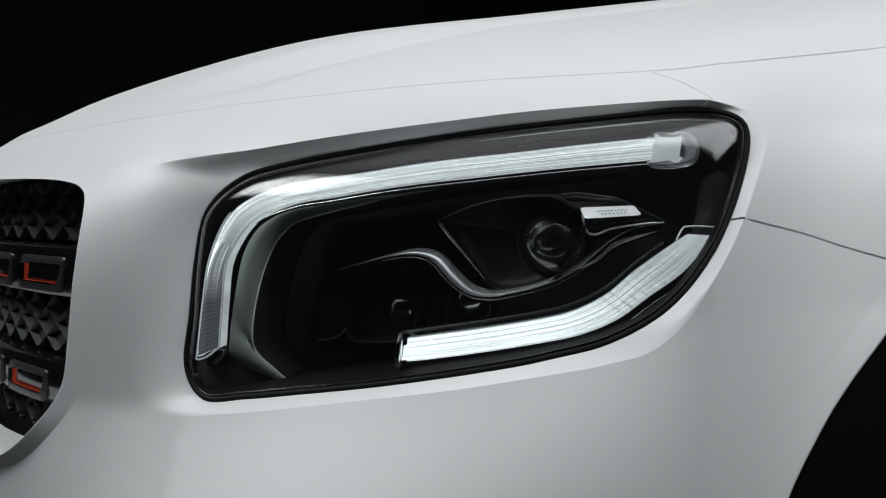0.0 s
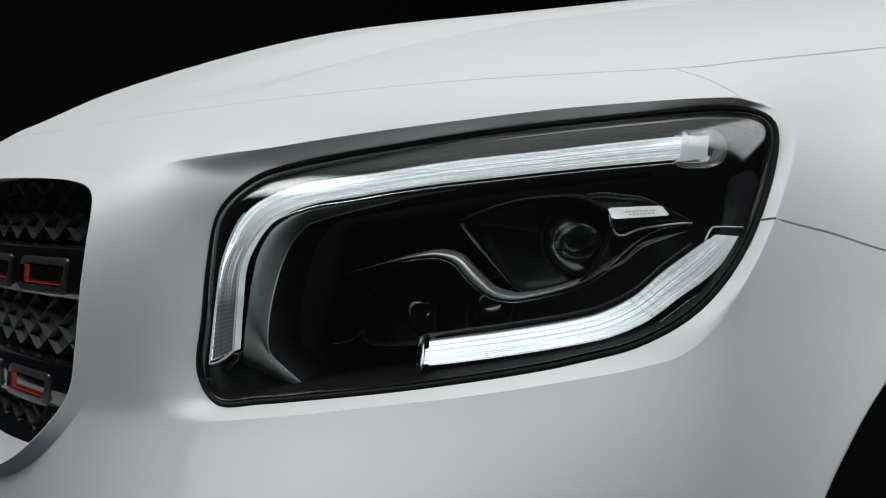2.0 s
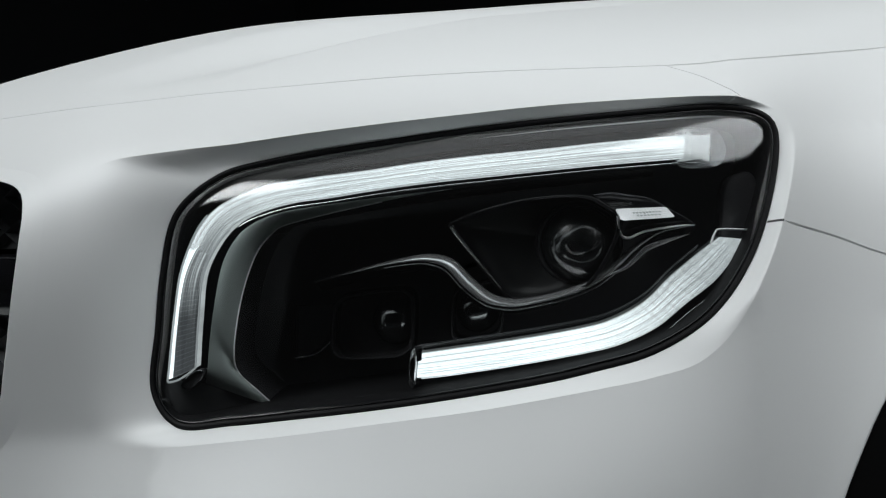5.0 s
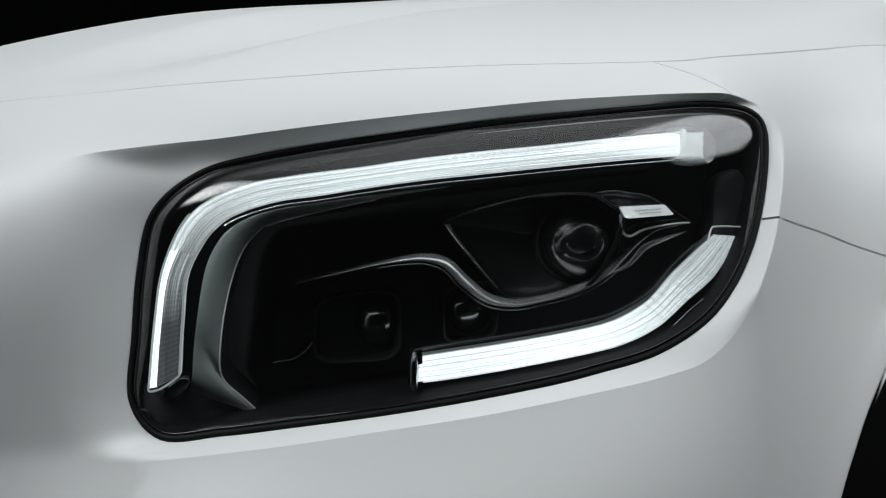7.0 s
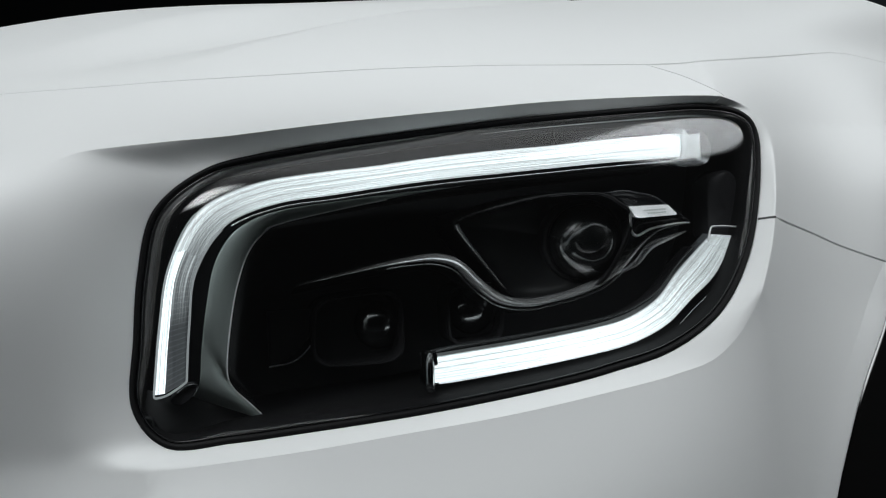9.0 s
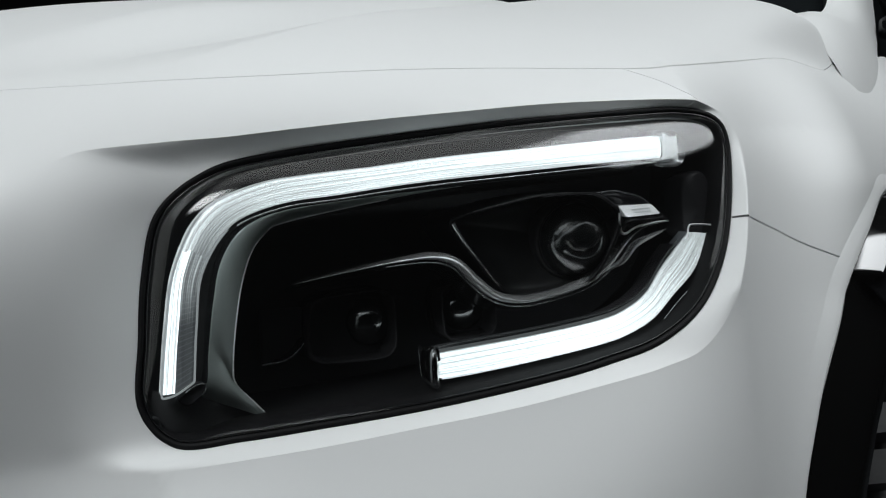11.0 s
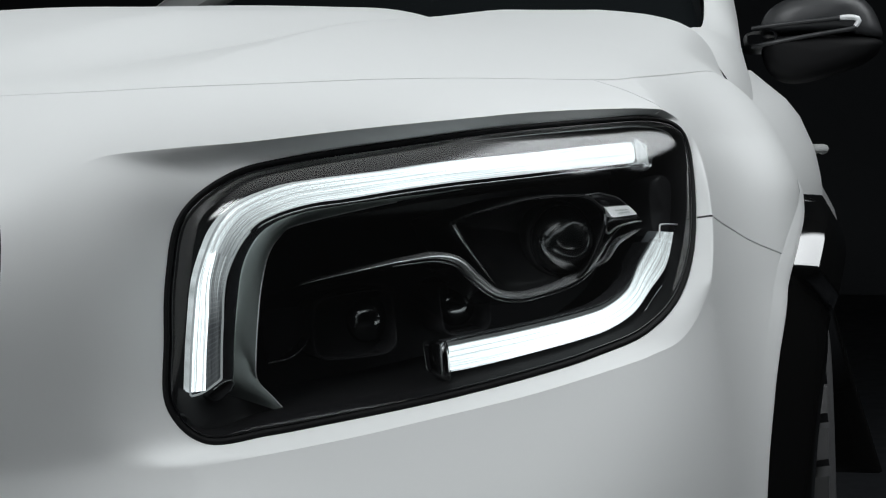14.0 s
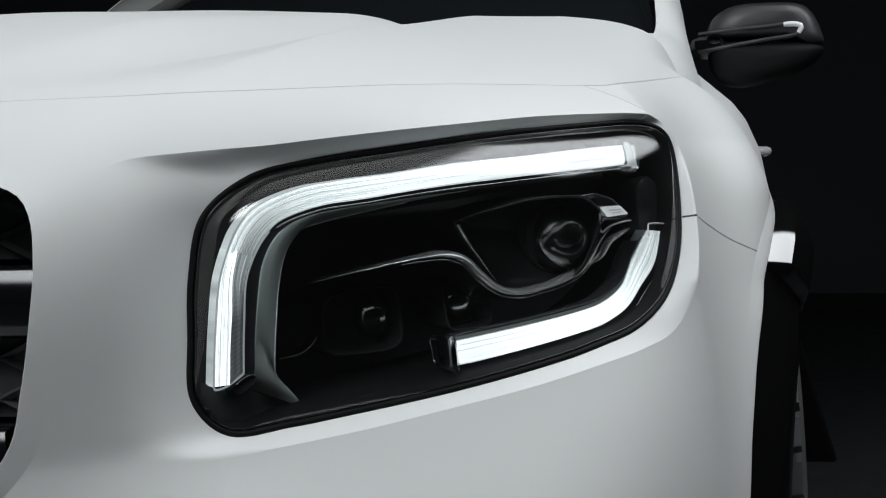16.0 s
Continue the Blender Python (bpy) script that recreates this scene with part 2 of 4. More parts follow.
def side_x(y, z):
    up = np.maximum(z - 0.88, 0)
    low = np.maximum(0.78 - z, 0)
    return 0.9117 - 0.6447 * up ** 1.35 + 0.241 * low

def smax(a, b, k):
    h = np.maximum(k - np.abs(a - b), 0) / k
    return np.maximum(a, b) + h * h * h * k / 6

def skin(P):
    """Below nought inside the car, above it outside."""
    x = np.abs(P[..., 0])
    Q = np.stack([x, P[..., 1], P[..., 2]], -1)
    p, q, z = to_pqz(Q)
    front = (q - front_q(p, z)) * 0.9
    sink = np.maximum(np.interp(x, [0.36, 0.45, 0.488, 0.578, 0.659, 0.736, 0.79, 0.83], [0.684, 0.690, 0.694, 0.707, 0.721, 0.740, 0.764, 0.781]) - z, 0)
    wedge = np.clip((x - 0.395) / 0.2, 0, 1) * np.clip((0.80 - x) / 0.16, 0, 1)
    wide = np.clip((x - 0.22) / 0.30, 0, 1) * np.clip((0.90 - x) / 0.20, 0, 1)
    sink = 0.016 * np.tanh(sink / 0.0042) * wedge * wedge * (3 - 2 * wedge) + 0.64 * sink ** 2 / (sink + 0.015) * wide * wide * (3 - 2 * wide)
    nose = (-0.0866 + 0.5482 * x * x - sink - P[..., 1]) * 0.95
    top = z - hood_z(x, P[..., 1])
    side = x - side_x(P[..., 1], z)
    return smax(smax(smax(front, nose, 0.16), side, 0.1009), top, 0.16)

def on_skin(D):
    """From CORE along the unit directions D to the skin."""
    lo, hi = np.zeros(len(D)), np.full(len(D), 2.6)
    for _ in range(34):
        mid = (lo + hi) / 2
        inside = skin(CORE + mid[:, None] * D) < 0
        lo, hi = np.where(inside, mid, lo), np.where(inside, hi, mid)
    return CORE + lo[:, None] * D

E0 = np.array([0.30, -0.80, 0.52])
E0 = E0 / np.linalg.norm(E0)
E1 = np.cross([0, 0, 1.0], E0)
E1 = E1 / np.linalg.norm(E1)
E2 = np.cross(E0, E1)

def to_uv(P):
    d = P - CORE
    d = d / np.linalg.norm(d, axis=-1, keepdims=True)
    k = 2 / (1 + d @ E0)
    return np.stack([d @ E1 * k, d @ E2 * k], -1)

def from_uv(uv):
    r2 = (uv ** 2).sum(-1) / 4
    return ((1 - r2)[..., None] * E0 + uv[..., :1] * E1 + uv[..., 1:] * E2) / (1 + r2)[..., None]


def skin_normal(P):
    e = 2e-3
    g = np.stack([skin(P + e * v) - skin(P - e * v) for v in np.eye(3)], -1)
    return g / np.linalg.norm(g, axis=-1, keepdims=True)


def spline(points, n, closed=False):
    """n places at even steps along a smooth curve through the points."""
    P = np.array(points, float)
    k = len(P)
    if closed:
        Q = np.vstack([P[-1], P, P[0], P[1]])
        spans = k
    else:
        Q = np.vstack([2 * P[0] - P[1], P, 2 * P[-1] - P[-2]])
        spans = k - 1
    out = []
    for i in range(spans):
        a, b, c, d = Q[i:i + 4]
        for t in np.linspace(0, 1, 24, endpoint=False):
            out.append(0.5 * (2 * b + (c - a) * t + (2 * a - 5 * b + 4 * c - d) * t * t + (3 * b - a - 3 * c + d) * t ** 3))
    out.append(out[0] if closed else P[-1])
    out = np.array(out)
    run = np.r_[0, np.cumsum(np.linalg.norm(np.diff(out, axis=0), axis=1))]
    s = np.linspace(0, run[-1], n + 1)[:-1] if closed else np.linspace(0, run[-1], n)
    return np.stack([np.interp(s, run, out[:, i]) for i in range(P.shape[1])], 1)


def part(name, data, mat, parent, label=""):
    """One mesh under a thing or a part; data is a bmesh or a pair of places and faces."""
    me = bpy.data.meshes.new(name)
    if isinstance(data, tuple):
        me.from_pydata([tuple(v) for v in data[0]], [], [tuple(int(i) for i in f) for f in data[1]])
        me.update()
    else:
        data.to_mesh(me)
        data.free()
    me.polygons.foreach_set("use_smooth", [True] * len(me.polygons))
    me.materials.append(mat)
    ob = new(name, me)
    if parent is not None:
        ob.parent = parent
        ob.matrix_parent_inverse = parent.matrix_world.inverted()
    return tagged(ob, label)


def in_loop(pts, loop):
    x, y = pts[:, 0], pts[:, 1]
    inside = np.zeros(len(pts), bool)
    a, b = loop, np.roll(loop, -1, 0)
    for (x0, y0), (x1, y1) in zip(a, b):
        if y0 != y1:
            inside ^= ((y0 > y) != (y1 > y)) & (x < (x1 - x0) * (y - y0) / (y1 - y0) + x0)
    return inside


def inset(loop, d):
    """A closed loop moved to its inside by d."""
    t = np.roll(loop, -1, 0) - np.roll(loop, 1, 0)
    n = np.stack([-t[:, 1], t[:, 0]], 1) / (np.linalg.norm(t, axis=1, keepdims=True) + 1e-12)
    area = (loop[:, 0] * np.roll(loop[:, 1], -1) - loop[:, 1] * np.roll(loop[:, 0], -1)).sum()
    return loop + n * d * (1 if area > 0 else -1)


def fill(loops, step):
    """Triangles that fill the first loop but for the others, with even inner places."""
    from mathutils import geometry
    lo, hi = loops[0].min(0), loops[0].max(0)
    rows = np.arange(lo[1], hi[1], step * 0.87)
    pts = np.concatenate([np.stack([np.arange(lo[0], hi[0], step) + (i % 2) * step / 2, np.full(len(np.arange(lo[0], hi[0], step)), v)], 1) for i, v in enumerate(rows)])
    keep = in_loop(pts, loops[0])
    for hole in loops[1:]:
        keep &= ~in_loop(pts, hole)
    pts = pts[keep]
    edge = np.concatenate(loops)
    far = np.ones(len(pts), bool)
    for i in range(0, len(pts), 4000):
        far[i:i + 4000] = ((pts[i:i + 4000, None] - edge[None]) ** 2).sum(-1).min(1) > (0.55 * step) ** 2
    pts = pts[far]
    every = np.vstack([edge, pts])
    edges, at = [], 0
    for loop in loops:
        edges += [(at + i, at + (i + 1) % len(loop)) for i in range(len(loop))]
        at += len(loop)
    verts, _, faces, *_ = geometry.delaunay_2d_cdt([Vector(v) for v in every], edges, [], 0, 1e-7)
    V = np.array([tuple(v) for v in verts])
    Fa = np.array([f for f in faces if len(f) == 3])
    mid = V[Fa].mean(1)
    keep = in_loop(mid, loops[0])
    for hole in loops[1:]:
        keep &= ~in_loop(mid, hole)
    return V, Fa[keep]


def rim(Fa):
    """The directed border edges of a set of triangles."""
    once = {}
    for f in Fa:
        for a, b in ((f[0], f[1]), (f[1], f[2]), (f[2], f[0])):
            once[(a, b)] = True
    return [(a, b) for a, b in once if (b, a) not in once]


def panel(name, loops, step, mat, parent, label="", flange=0.012):
    """A body panel: the part of the skin within the first loop and outside the others, with turned-in edges."""
    V, Fa = fill(loops, step)
    P = on_skin(from_uv(V))
    N = skin_normal(P)
    tri = P[Fa[0]]
    if np.dot(np.cross(tri[1] - tri[0], tri[2] - tri[0]), N[Fa[0][0]]) < 0:
        Fa = Fa[:, ::-1]
    border = rim(Fa)
    ids = sorted({a for e in border for a in e})
    turn = {}
    verts, normals = list(P), list(N)
    faces = [tuple(f) for f in Fa]
    for a in ids:
        turn[a] = len(verts)
        verts.append(P[a] - N[a] * flange)
    flange_faces = [(b, a, turn[a], turn[b]) for a, b in border]
    ob = part(name, (verts, faces + flange_faces), mat, parent, label)
    me = ob.data
    loops_n = []
    n_face = len(faces)
    for poly in me.polygons:
        for v in poly.vertices:
            loops_n.append(tuple(N[v]) if poly.index < n_face else (0.0, 0.0, 0.0))
    me.normals_split_custom_set(loops_n)
    return ob


def uv(points, n, closed=False):
    return to_uv(spline(points, n, closed))


# seams and openings of the front corner
CREASE = [(0.787, 0.418, 0.956), (0.800, 0.444, 0.948), (0.812, 0.450, 0.931), (0.823, 0.426, 0.895), (0.832, 0.383, 0.836), (0.827, 0.342, 0.782),
          (0.807, 0.315, 0.749), (0.781, 0.287, 0.736), (0.755, 0.262, 0.728), (0.690, 0.202, 0.712), (0.623, 0.148, 0.700), (0.556, 0.097, 0.689),
          (0.467, 0.040, 0.678), (0.425, 0.028, 0.675), (0.395, 0.019, 0.684), (0.379, 0.014, 0.715), (0.374, 0.014, 0.773), (0.370, 0.016, 0.840), (0.368, 0.022, 0.892),
          (0.384, 0.046, 0.917), (0.444, 0.083, 0.9225), (0.492, 0.111, 0.927), (0.562, 0.164, 0.937), (0.627, 0.225, 0.946), (0.690, 0.297, 0.955), (0.755, 0.374, 0.960)]
OUTLINE = [(-0.2503, 0.7707), (-0.2525, 0.7200), (-0.2266, 0.6913), (-0.1779, 0.6950), (-0.1298, 0.7012), (-0.0340, 0.7142), (0.0627, 0.7302),
           (0.1122, 0.7406), (0.1626, 0.7544), (0.2097, 0.7818), (0.2451, 0.8246), (0.2674, 0.8759), (0.2775, 0.9250), (0.2660, 0.9470), (0.2287, 0.9541), (0.1690, 0.9508),
           (0.0571, 0.9409), (-0.0475, 0.9283), (-0.1480, 0.9140), (-0.1962, 0.9006), (-0.2338, 0.8693), (-0.2461, 0.8205)]
FENDER_SEAM = [(0.785, 0.411, 0.958), (0.767, 0.404, 0.972), (0.750, 0.399, 0.983), (0.722, 0.389, 0.996)]
SIDE_SEAM = [(0.830, 0.403, 0.854), (0.846, 0.450, 0.844), (0.864, 0.488, 0.830), (0.885, 0.523, 0.817), (0.895, 0.552, 0.806)]
HOOD_SEAM = [(0.722, 0.389, 0.996), (0.649, 0.317, 0.989), (0.565, 0.238, 0.981), (0.487, 0.172, 0.977), (0.400, 0.125, 0.974), (0.300, 0.085, 0.974), (0.15, 0.06, 0.974), (0.0, 0.055, 0.974)]
HOOD_SIDE = [(0.722, 0.389, 0.996), (0.757, 0.440, 1.002), (0.783, 0.60, 1.007), (0.799, 0.75, 1.013), (0.808, 0.9, 1.023), (0.809, 1.05, 1.035), (0.803, 1.2, 1.053), (0.791, 1.42, 1.082)]
GRILLE = [(0.0, 0.928), (0.15, 0.927), (0.27, 0.925), (0.327, 0.916), (0.350, 0.890), (0.358, 0.845), (0.356, 0.794), (0.349, 0.740), (0.338, 0.690), (0.304, 0.642), (0.245, 0.605), (0.18, 0.590), (0.0, 0.585)]

car = tagged(new("car"), "satin white SUV with lit headlamp on dark floor", "car")

# parametrised closed curves round the lamp
RING_N = 220
lamp_pz = spline(OUTLINE, RING_N, True)
lamp_edge = from_pqz(lamp_pz[:, 0], lens_q(lamp_pz[:, 0], lamp_pz[:, 1]), lamp_pz[:, 1])
crease_dense = spline(CREASE, 2400, True)
crease_dense = on_skin((lambda d: d / np.linalg.norm(d, axis=1, keepdims=True))(crease_dense - CORE))


def match(edge, dense):
    """For every place of edge the fitting place on the dense curve round it, in order."""
    c = edge.mean(0)
    p, _, z = to_pqz(edge - c + CORNER)
    a = np.arctan2((z - 0) * 2.0, p)
    pd, _, zd = to_pqz(dense - c + CORNER)
    b = np.unwrap(np.arctan2(zd * 2.0, pd))
    if b[-1] < b[0]:
        dense, b = dense[::-1], b[::-1]
    out = []
    for v in a:
        k = np.argmin(np.abs(np.angle(np.exp(1j * (b - v)))))
        out.append(k)
    return dense[np.array(out)]


crease = match(lamp_edge, crease_dense)
crease_uv = to_uv(crease)
k_fender = int(np.argmin(np.linalg.norm(crease - np.array(FENDER_SEAM[0]), axis=1)))
k_side = int(np.argmin(np.linalg.norm(crease - np.array(SIDE_SEAM[0]), axis=1)))


def arc(i, j):
    """Indices round the lamp from i up to j."""
    return [(i + s) % RING_N for s in range((j - i) % RING_N + 1)]


slope_edge = {}


def surround(name, ids, parent, label=""):
    """The painted slope from the crease in to the lamp's edge."""
    K, A = crease[ids], lamp_edge[ids]
    N = skin_normal(K)
    D = A - K
    tangent = D - (D * N).sum(1, keepdims=True) * N
    kp, _, kz = to_pqz(K)
    long = np.clip(np.linalg.norm(D, axis=1) / 0.05 - 0.45, 0, 1)
    left = np.clip((-0.17 - kp) / 0.09, 0, 1)
    soft = np.maximum(np.maximum(long, left * left * (3 - 2 * left)), 0.85 * np.clip((kp - 0.20) / 0.05, 0, 1))[:, None]
    brow = (long * np.clip((kz - 0.82) / 0.09, 0, 1) * np.clip((kp + 0.330) / 0.10, 0, 1) * (1 - np.clip((kp + 0.05) / 0.22, 0, 1)))[:, None]
    soft = soft * (1 - brow)
    rows = []
    for f in np.linspace(0, 1, 20):
        h = (2 * f ** 3 - 3 * f ** 2 + 1) * K + (f ** 3 - 2 * f ** 2 + f) * tangent * 1.3 + (3 * f ** 2 - 2 * f ** 3) * A + (f ** 3 - f ** 2) * (D * 1.2 - tangent * 0.2 * left[:, None])
        rows.append((1 - soft) * (K + f * D) + soft * h - brow * N * 0.010 * (1 - (1 - f) ** 3) * (1 - f ** 2))
    G = np.array(rows)
    M = np.cross(np.gradient(G, axis=1), np.gradient(G, axis=0))
    M = M / (np.linalg.norm(M, axis=2, keepdims=True) + 1e-12)
    M = M * np.sign((M * N[None]).sum(2, keepdims=True).mean())
    for k in range(6):
        w = soft * (1 - k / 6) ** 1.5
        M[k] = M[k] * (1 - w) + N * w
    slope_edge[name] = G[:, 0] + N[0] * 0.0004
    rows.append(A - skin_normal(A) * 0.015)
    n = len(ids)
    V = np.concatenate(rows)
    Fa = [(r * n + i, r * n + i + 1, (r + 1) * n + i + 1, (r + 1) * n + i) for r in range(len(rows) - 1) for i in range(n - 1)]
    if np.dot(np.cross(V[Fa[0][1]] - V[Fa[0][0]], V[Fa[0][3]] - V[Fa[0][0]]), N[0]) < 0:
        Fa = [f[::-1] for f in Fa]
    ob = part(name, (V, Fa), WHITE, parent, label)
    M = M.reshape(-1, 3) / np.linalg.norm(M.reshape(-1, 3), axis=1, keepdims=True)
    ob.data.normals_split_custom_set_from_vertices([tuple(v) for v in M] + [(0.0, 0.0, 0.0)] * n)
    return ob


def recess_seam(name, k, parent):
    """The dark joint that runs on through the slope to the lamp."""
    line = slope_edge[k]
    N = skin_normal(line)
    side = np.cross(np.gradient(line, axis=0), N)
    side = side / np.linalg.norm(side, axis=1, keepdims=True) * 0.0011
    n = len(line)
    return part(name, (np.vstack([line - side, line + side]), [(i, i + 1, n + i + 1, n + i) for i in range(n - 1)]), RUBBER, parent)


# panels that meet at the lamp
GAP, FINE = 0.0013, 0.0007
ARCH = [(0.33, 0.50), (0.36, 0.565), (0.39, 0.63), (0.425, 0.682), (0.457, 0.719), (0.497, 0.758), (0.54, 0.798), (0.60, 0.838), (0.67, 0.862), (0.76, 0.875), (0.87, 0.878), (1.0, 0.87), (1.13, 0.83), (1.22, 0.74), (1.26, 0.62), (1.27, 0.45)]


def shell(points):
    d = np.array(points, float) - CORE
    return on_skin(d / np.linalg.norm(d, axis=1, keepdims=True))


arch_yz = spline(ARCH, 320)


def skin_x(y, z):
    """How far out the skin lies at a given length and height."""
    lo, hi = np.full(len(y), 0.5), np.full(len(y), 1.1)
    for _ in range(30):
        mid = (lo + hi) / 2
        inside = skin(np.stack([mid, y, z], 1)) < 0
        lo, hi = np.where(inside, mid, lo), np.where(inside, hi, mid)
    return lo


arch_line = np.stack([skin_x(arch_yz[:, 0], arch_yz[:, 1]), arch_yz[:, 0], arch_yz[:, 1]], 1)
dens = lambda pts, n: to_uv(spline(pts, n))
ids_long, ids_short = arc(k_fender, k_side), arc(k_side, k_fender)
SIDE_SEAM[0], FENDER_SEAM[0] = tuple(crease[k_side]), tuple(crease[k_fender])
k_arch = int(np.argmin(np.linalg.norm(arch_line - np.array(SIDE_SEAM[-1]), axis=1)))
SIDE_SEAM[-1] = tuple(arch_line[k_arch])
hood_line = spline(HOOD_SEAM, 60)
hood_full = np.vstack([hood_line, (hood_line * [-1, 1, 1])[::-1][1:]])
left_edge = [(-0.72, 0.394, 0.992), (-0.75, 0.36, 0.9), (-0.75, 0.30, 0.75), (-0.72, 0.28, 0.55), (-0.66, 0.25, 0.45)]
bottom = [(-0.66, 0.25, 0.45), (-0.3, 0.02, 0.45), (0.0, -0.02, 0.45), (0.3, 0.02, 0.45), (0.6, 0.15, 0.45), (0.80, 0.27, 0.46), tuple(arch_line[0])]
grille_half = spline(GRILLE, 90)
grille_xz = np.vstack([grille_half, (grille_half * [-1, 1])[::-1][1:-1]])
grille_front = shell(np.stack([grille_xz[:, 0], np.full(len(grille_xz), -0.02), grille_xz[:, 1]], 1))
side_uv, fend_uv = dens(SIDE_SEAM, 25), dens(FENDER_SEAM, 20)


def joined(pieces):
    """One loop out of (places, is a seam); seams draw back by half the gap."""
    loop = np.vstack([p for p, _ in pieces])
    gap = np.concatenate([np.full(len(p), float(s)) for p, s in pieces])
    return np.where(gap[:, None] > 0, inset(loop, gap[:, None]), loop)


fascia_loop = joined([(crease_uv[ids_long], False), (side_uv[1:], GAP), (to_uv(arch_line[:k_arch][::-1]), False), (dens(bottom, 60)[::-1][1:-1], False),
                      (dens(left_edge, 40)[::-1], False), (to_uv(hood_full[::-1])[1:], FINE), (fend_uv[::-1][1:-1], FINE)])
panel("front_fascia", [fascia_loop, to_uv(grille_front)], 0.014, WHITE, car, "satin white front fascia")
surround("fascia_lamp_recess", ids_long, car)

fender_rear = [(0.93, 1.27, 0.45), (0.93, 1.36, 0.7), (0.92, 1.40, 0.9), (0.87, 1.43, 1.02), (0.791, 1.42, 1.082)]
fender_loop = joined([(crease_uv[ids_short], False), (fend_uv[1:], FINE), (dens(HOOD_SIDE, 70)[1:], 0.0024), (dens(fender_rear, 40)[::-1][1:], False), (to_uv(arch_line[k_arch:][::-1]), False), (side_uv[::-1][1:-1], GAP)])
panel("front_fender", [fender_loop], 0.014, WHITE, car, "satin white front fender")
surround("fender_lamp_recess", ids_short, car)
recess_seam("recess_seam", "fender_lamp_recess", car)

hood_rear = [(0.791, 1.42, 1.082), (0.72, 1.47, 1.1), (0.5, 1.52, 1.1), (0.0, 1.54, 1.11)]
hood_side = spline(HOOD_SIDE, 70)
rear = spline(hood_rear, 40)
half = np.vstack([hood_line[::-1], hood_side[1:], rear[1:]])
hood_loop = np.vstack([half, (half * [-1, 1, 1])[::-1][1:-1]])
hood_loop = inset(to_uv(hood_loop), FINE)
panel("hood", [hood_loop], 0.012, WHITE, car, "satin white hood with raised ridges")

# ---- headlamp ----
lamp = tagged(new("headlamp"), "lit LED headlamp with clear cover")
lamp.parent = car


def at(pz, depth):
    pz = np.asarray(pz, float)
    return from_pqz(pz[..., 0], lens_q(pz[..., 0], pz[..., 1]) - depth, pz[..., 1])


def strip(rows, closed=False):
    """Faces between rows of places of one length."""
    n = len(rows[0])
    V = np.concatenate(rows)
    m = n if closed else n - 1
    return V, [(r * n + i, r * n + (i + 1) % n, (r + 1) * n + (i + 1) % n, (r + 1) * n + i) for r in range(len(rows) - 1) for i in range(m)]


def sheet(loop, depth, step):
    V, Fa = fill([loop], step)
    return at(V, depth), Fa


def bulge(p, z):
    """How far the cover swells out before its edge surface: upright below, rolling back under its upper edge."""
    top, low = 0.9385 + 0.088 * p, np.interp(p, [-0.26, -0.2, 0, 0.1, 0.2, 0.25, 0.28], [0.69, 0.693, 0.719, 0.738, 0.776, 0.832, 0.90])

    def roll(z):
        w = np.clip((top - z) / 0.065, 0, 1)
        return 0.05 * (top - z) + 1.8 * 0.065 * (1 - (1 - w) ** 2.3) / 2.3

    v = np.clip((z - low) / (top - low), 0, 1)
    swell = lambda z: lens_q(p, top) + roll(z) - lens_q(p, z)
    return np.maximum(swell(z) - swell(low) * (1 - v) ** 2, 0)


def cast3(pts):
    """Places from rows of p, z and depth behind the lamp's edge surface."""
    P = np.asarray(pts, float)
    return from_pqz(P[:, 0], lens_q(P[:, 0], P[:, 1]) - P[:, 2], P[:, 1])


def shift(pts, d):
    P = np.array(pts, float)
    P[:, 2] += d
    return P


def loft(curves, closed=False):
    return strip([cast3(c) for c in curves], closed)


def tube(points, radius, closed=False, sides=8):
    """A round rod along places; radius is one number or one for every place."""
    P = np.asarray(points, float)
    r = np.broadcast_to(radius, (len(P),))
    t = np.gradient(P, axis=0)
    if closed:
        t = np.roll(P, -1, 0) - np.roll(P, 1, 0)
    t = t / (np.linalg.norm(t, axis=1, keepdims=True) + 1e-12)
    side = np.cross(t, AXIS_Q)
    side = side / (np.linalg.norm(side, axis=1, keepdims=True) + 1e-12)
    up = np.cross(t, side)
    rows = [P + r[:, None] * (math.cos(a) * side + math.sin(a) * up) for a in np.linspace(0, 2 * math.pi, sides, endpoint=False)]
    rows.append(rows[0])
    return strip(rows, closed)


part("seal", strip([at(inset(lamp_pz, d), e) for d, e in ((-0.0005, 0.012), (0.0, 0.001), (0.0015, -0.001), (0.004, -0.0005), (0.0068, 0.003), (0.0085, 0.02))], True), SEAL, lamp, "black rubber seal")
part("seal_line", tube(at(inset(lamp_pz, 0.0062), 0.0005), 0.0008, True), GLOSS, lamp)
cover_loop = inset(lamp_pz, 0.006)
hub = np.array([0.02, 0.825])
shares = 1 - np.linspace(0, 0.985, 60) ** 1.25
V = np.concatenate([hub + (cover_loop - hub) * s for s in shares])
side = np.clip(np.abs(V[:, 0] - 0.015) / 0.26, 0, 1)
edge = (1 - side * np.repeat(shares, RING_N) ** 40) * (1 - np.where(V[:, 0] > 0, 0.75, 0.5) * side ** 2.5)
P = from_pqz(V[:, 0], lens_q(V[:, 0], V[:, 1]) + bulge(V[:, 0], V[:, 1]) * edge - 0.001, V[:, 1])
Fa = [(r * RING_N + i, r * RING_N + (i + 1) % RING_N, (r + 1) * RING_N + (i + 1) % RING_N, (r + 1) * RING_N + i) for r in range(len(shares) - 1) for i in range(RING_N)]
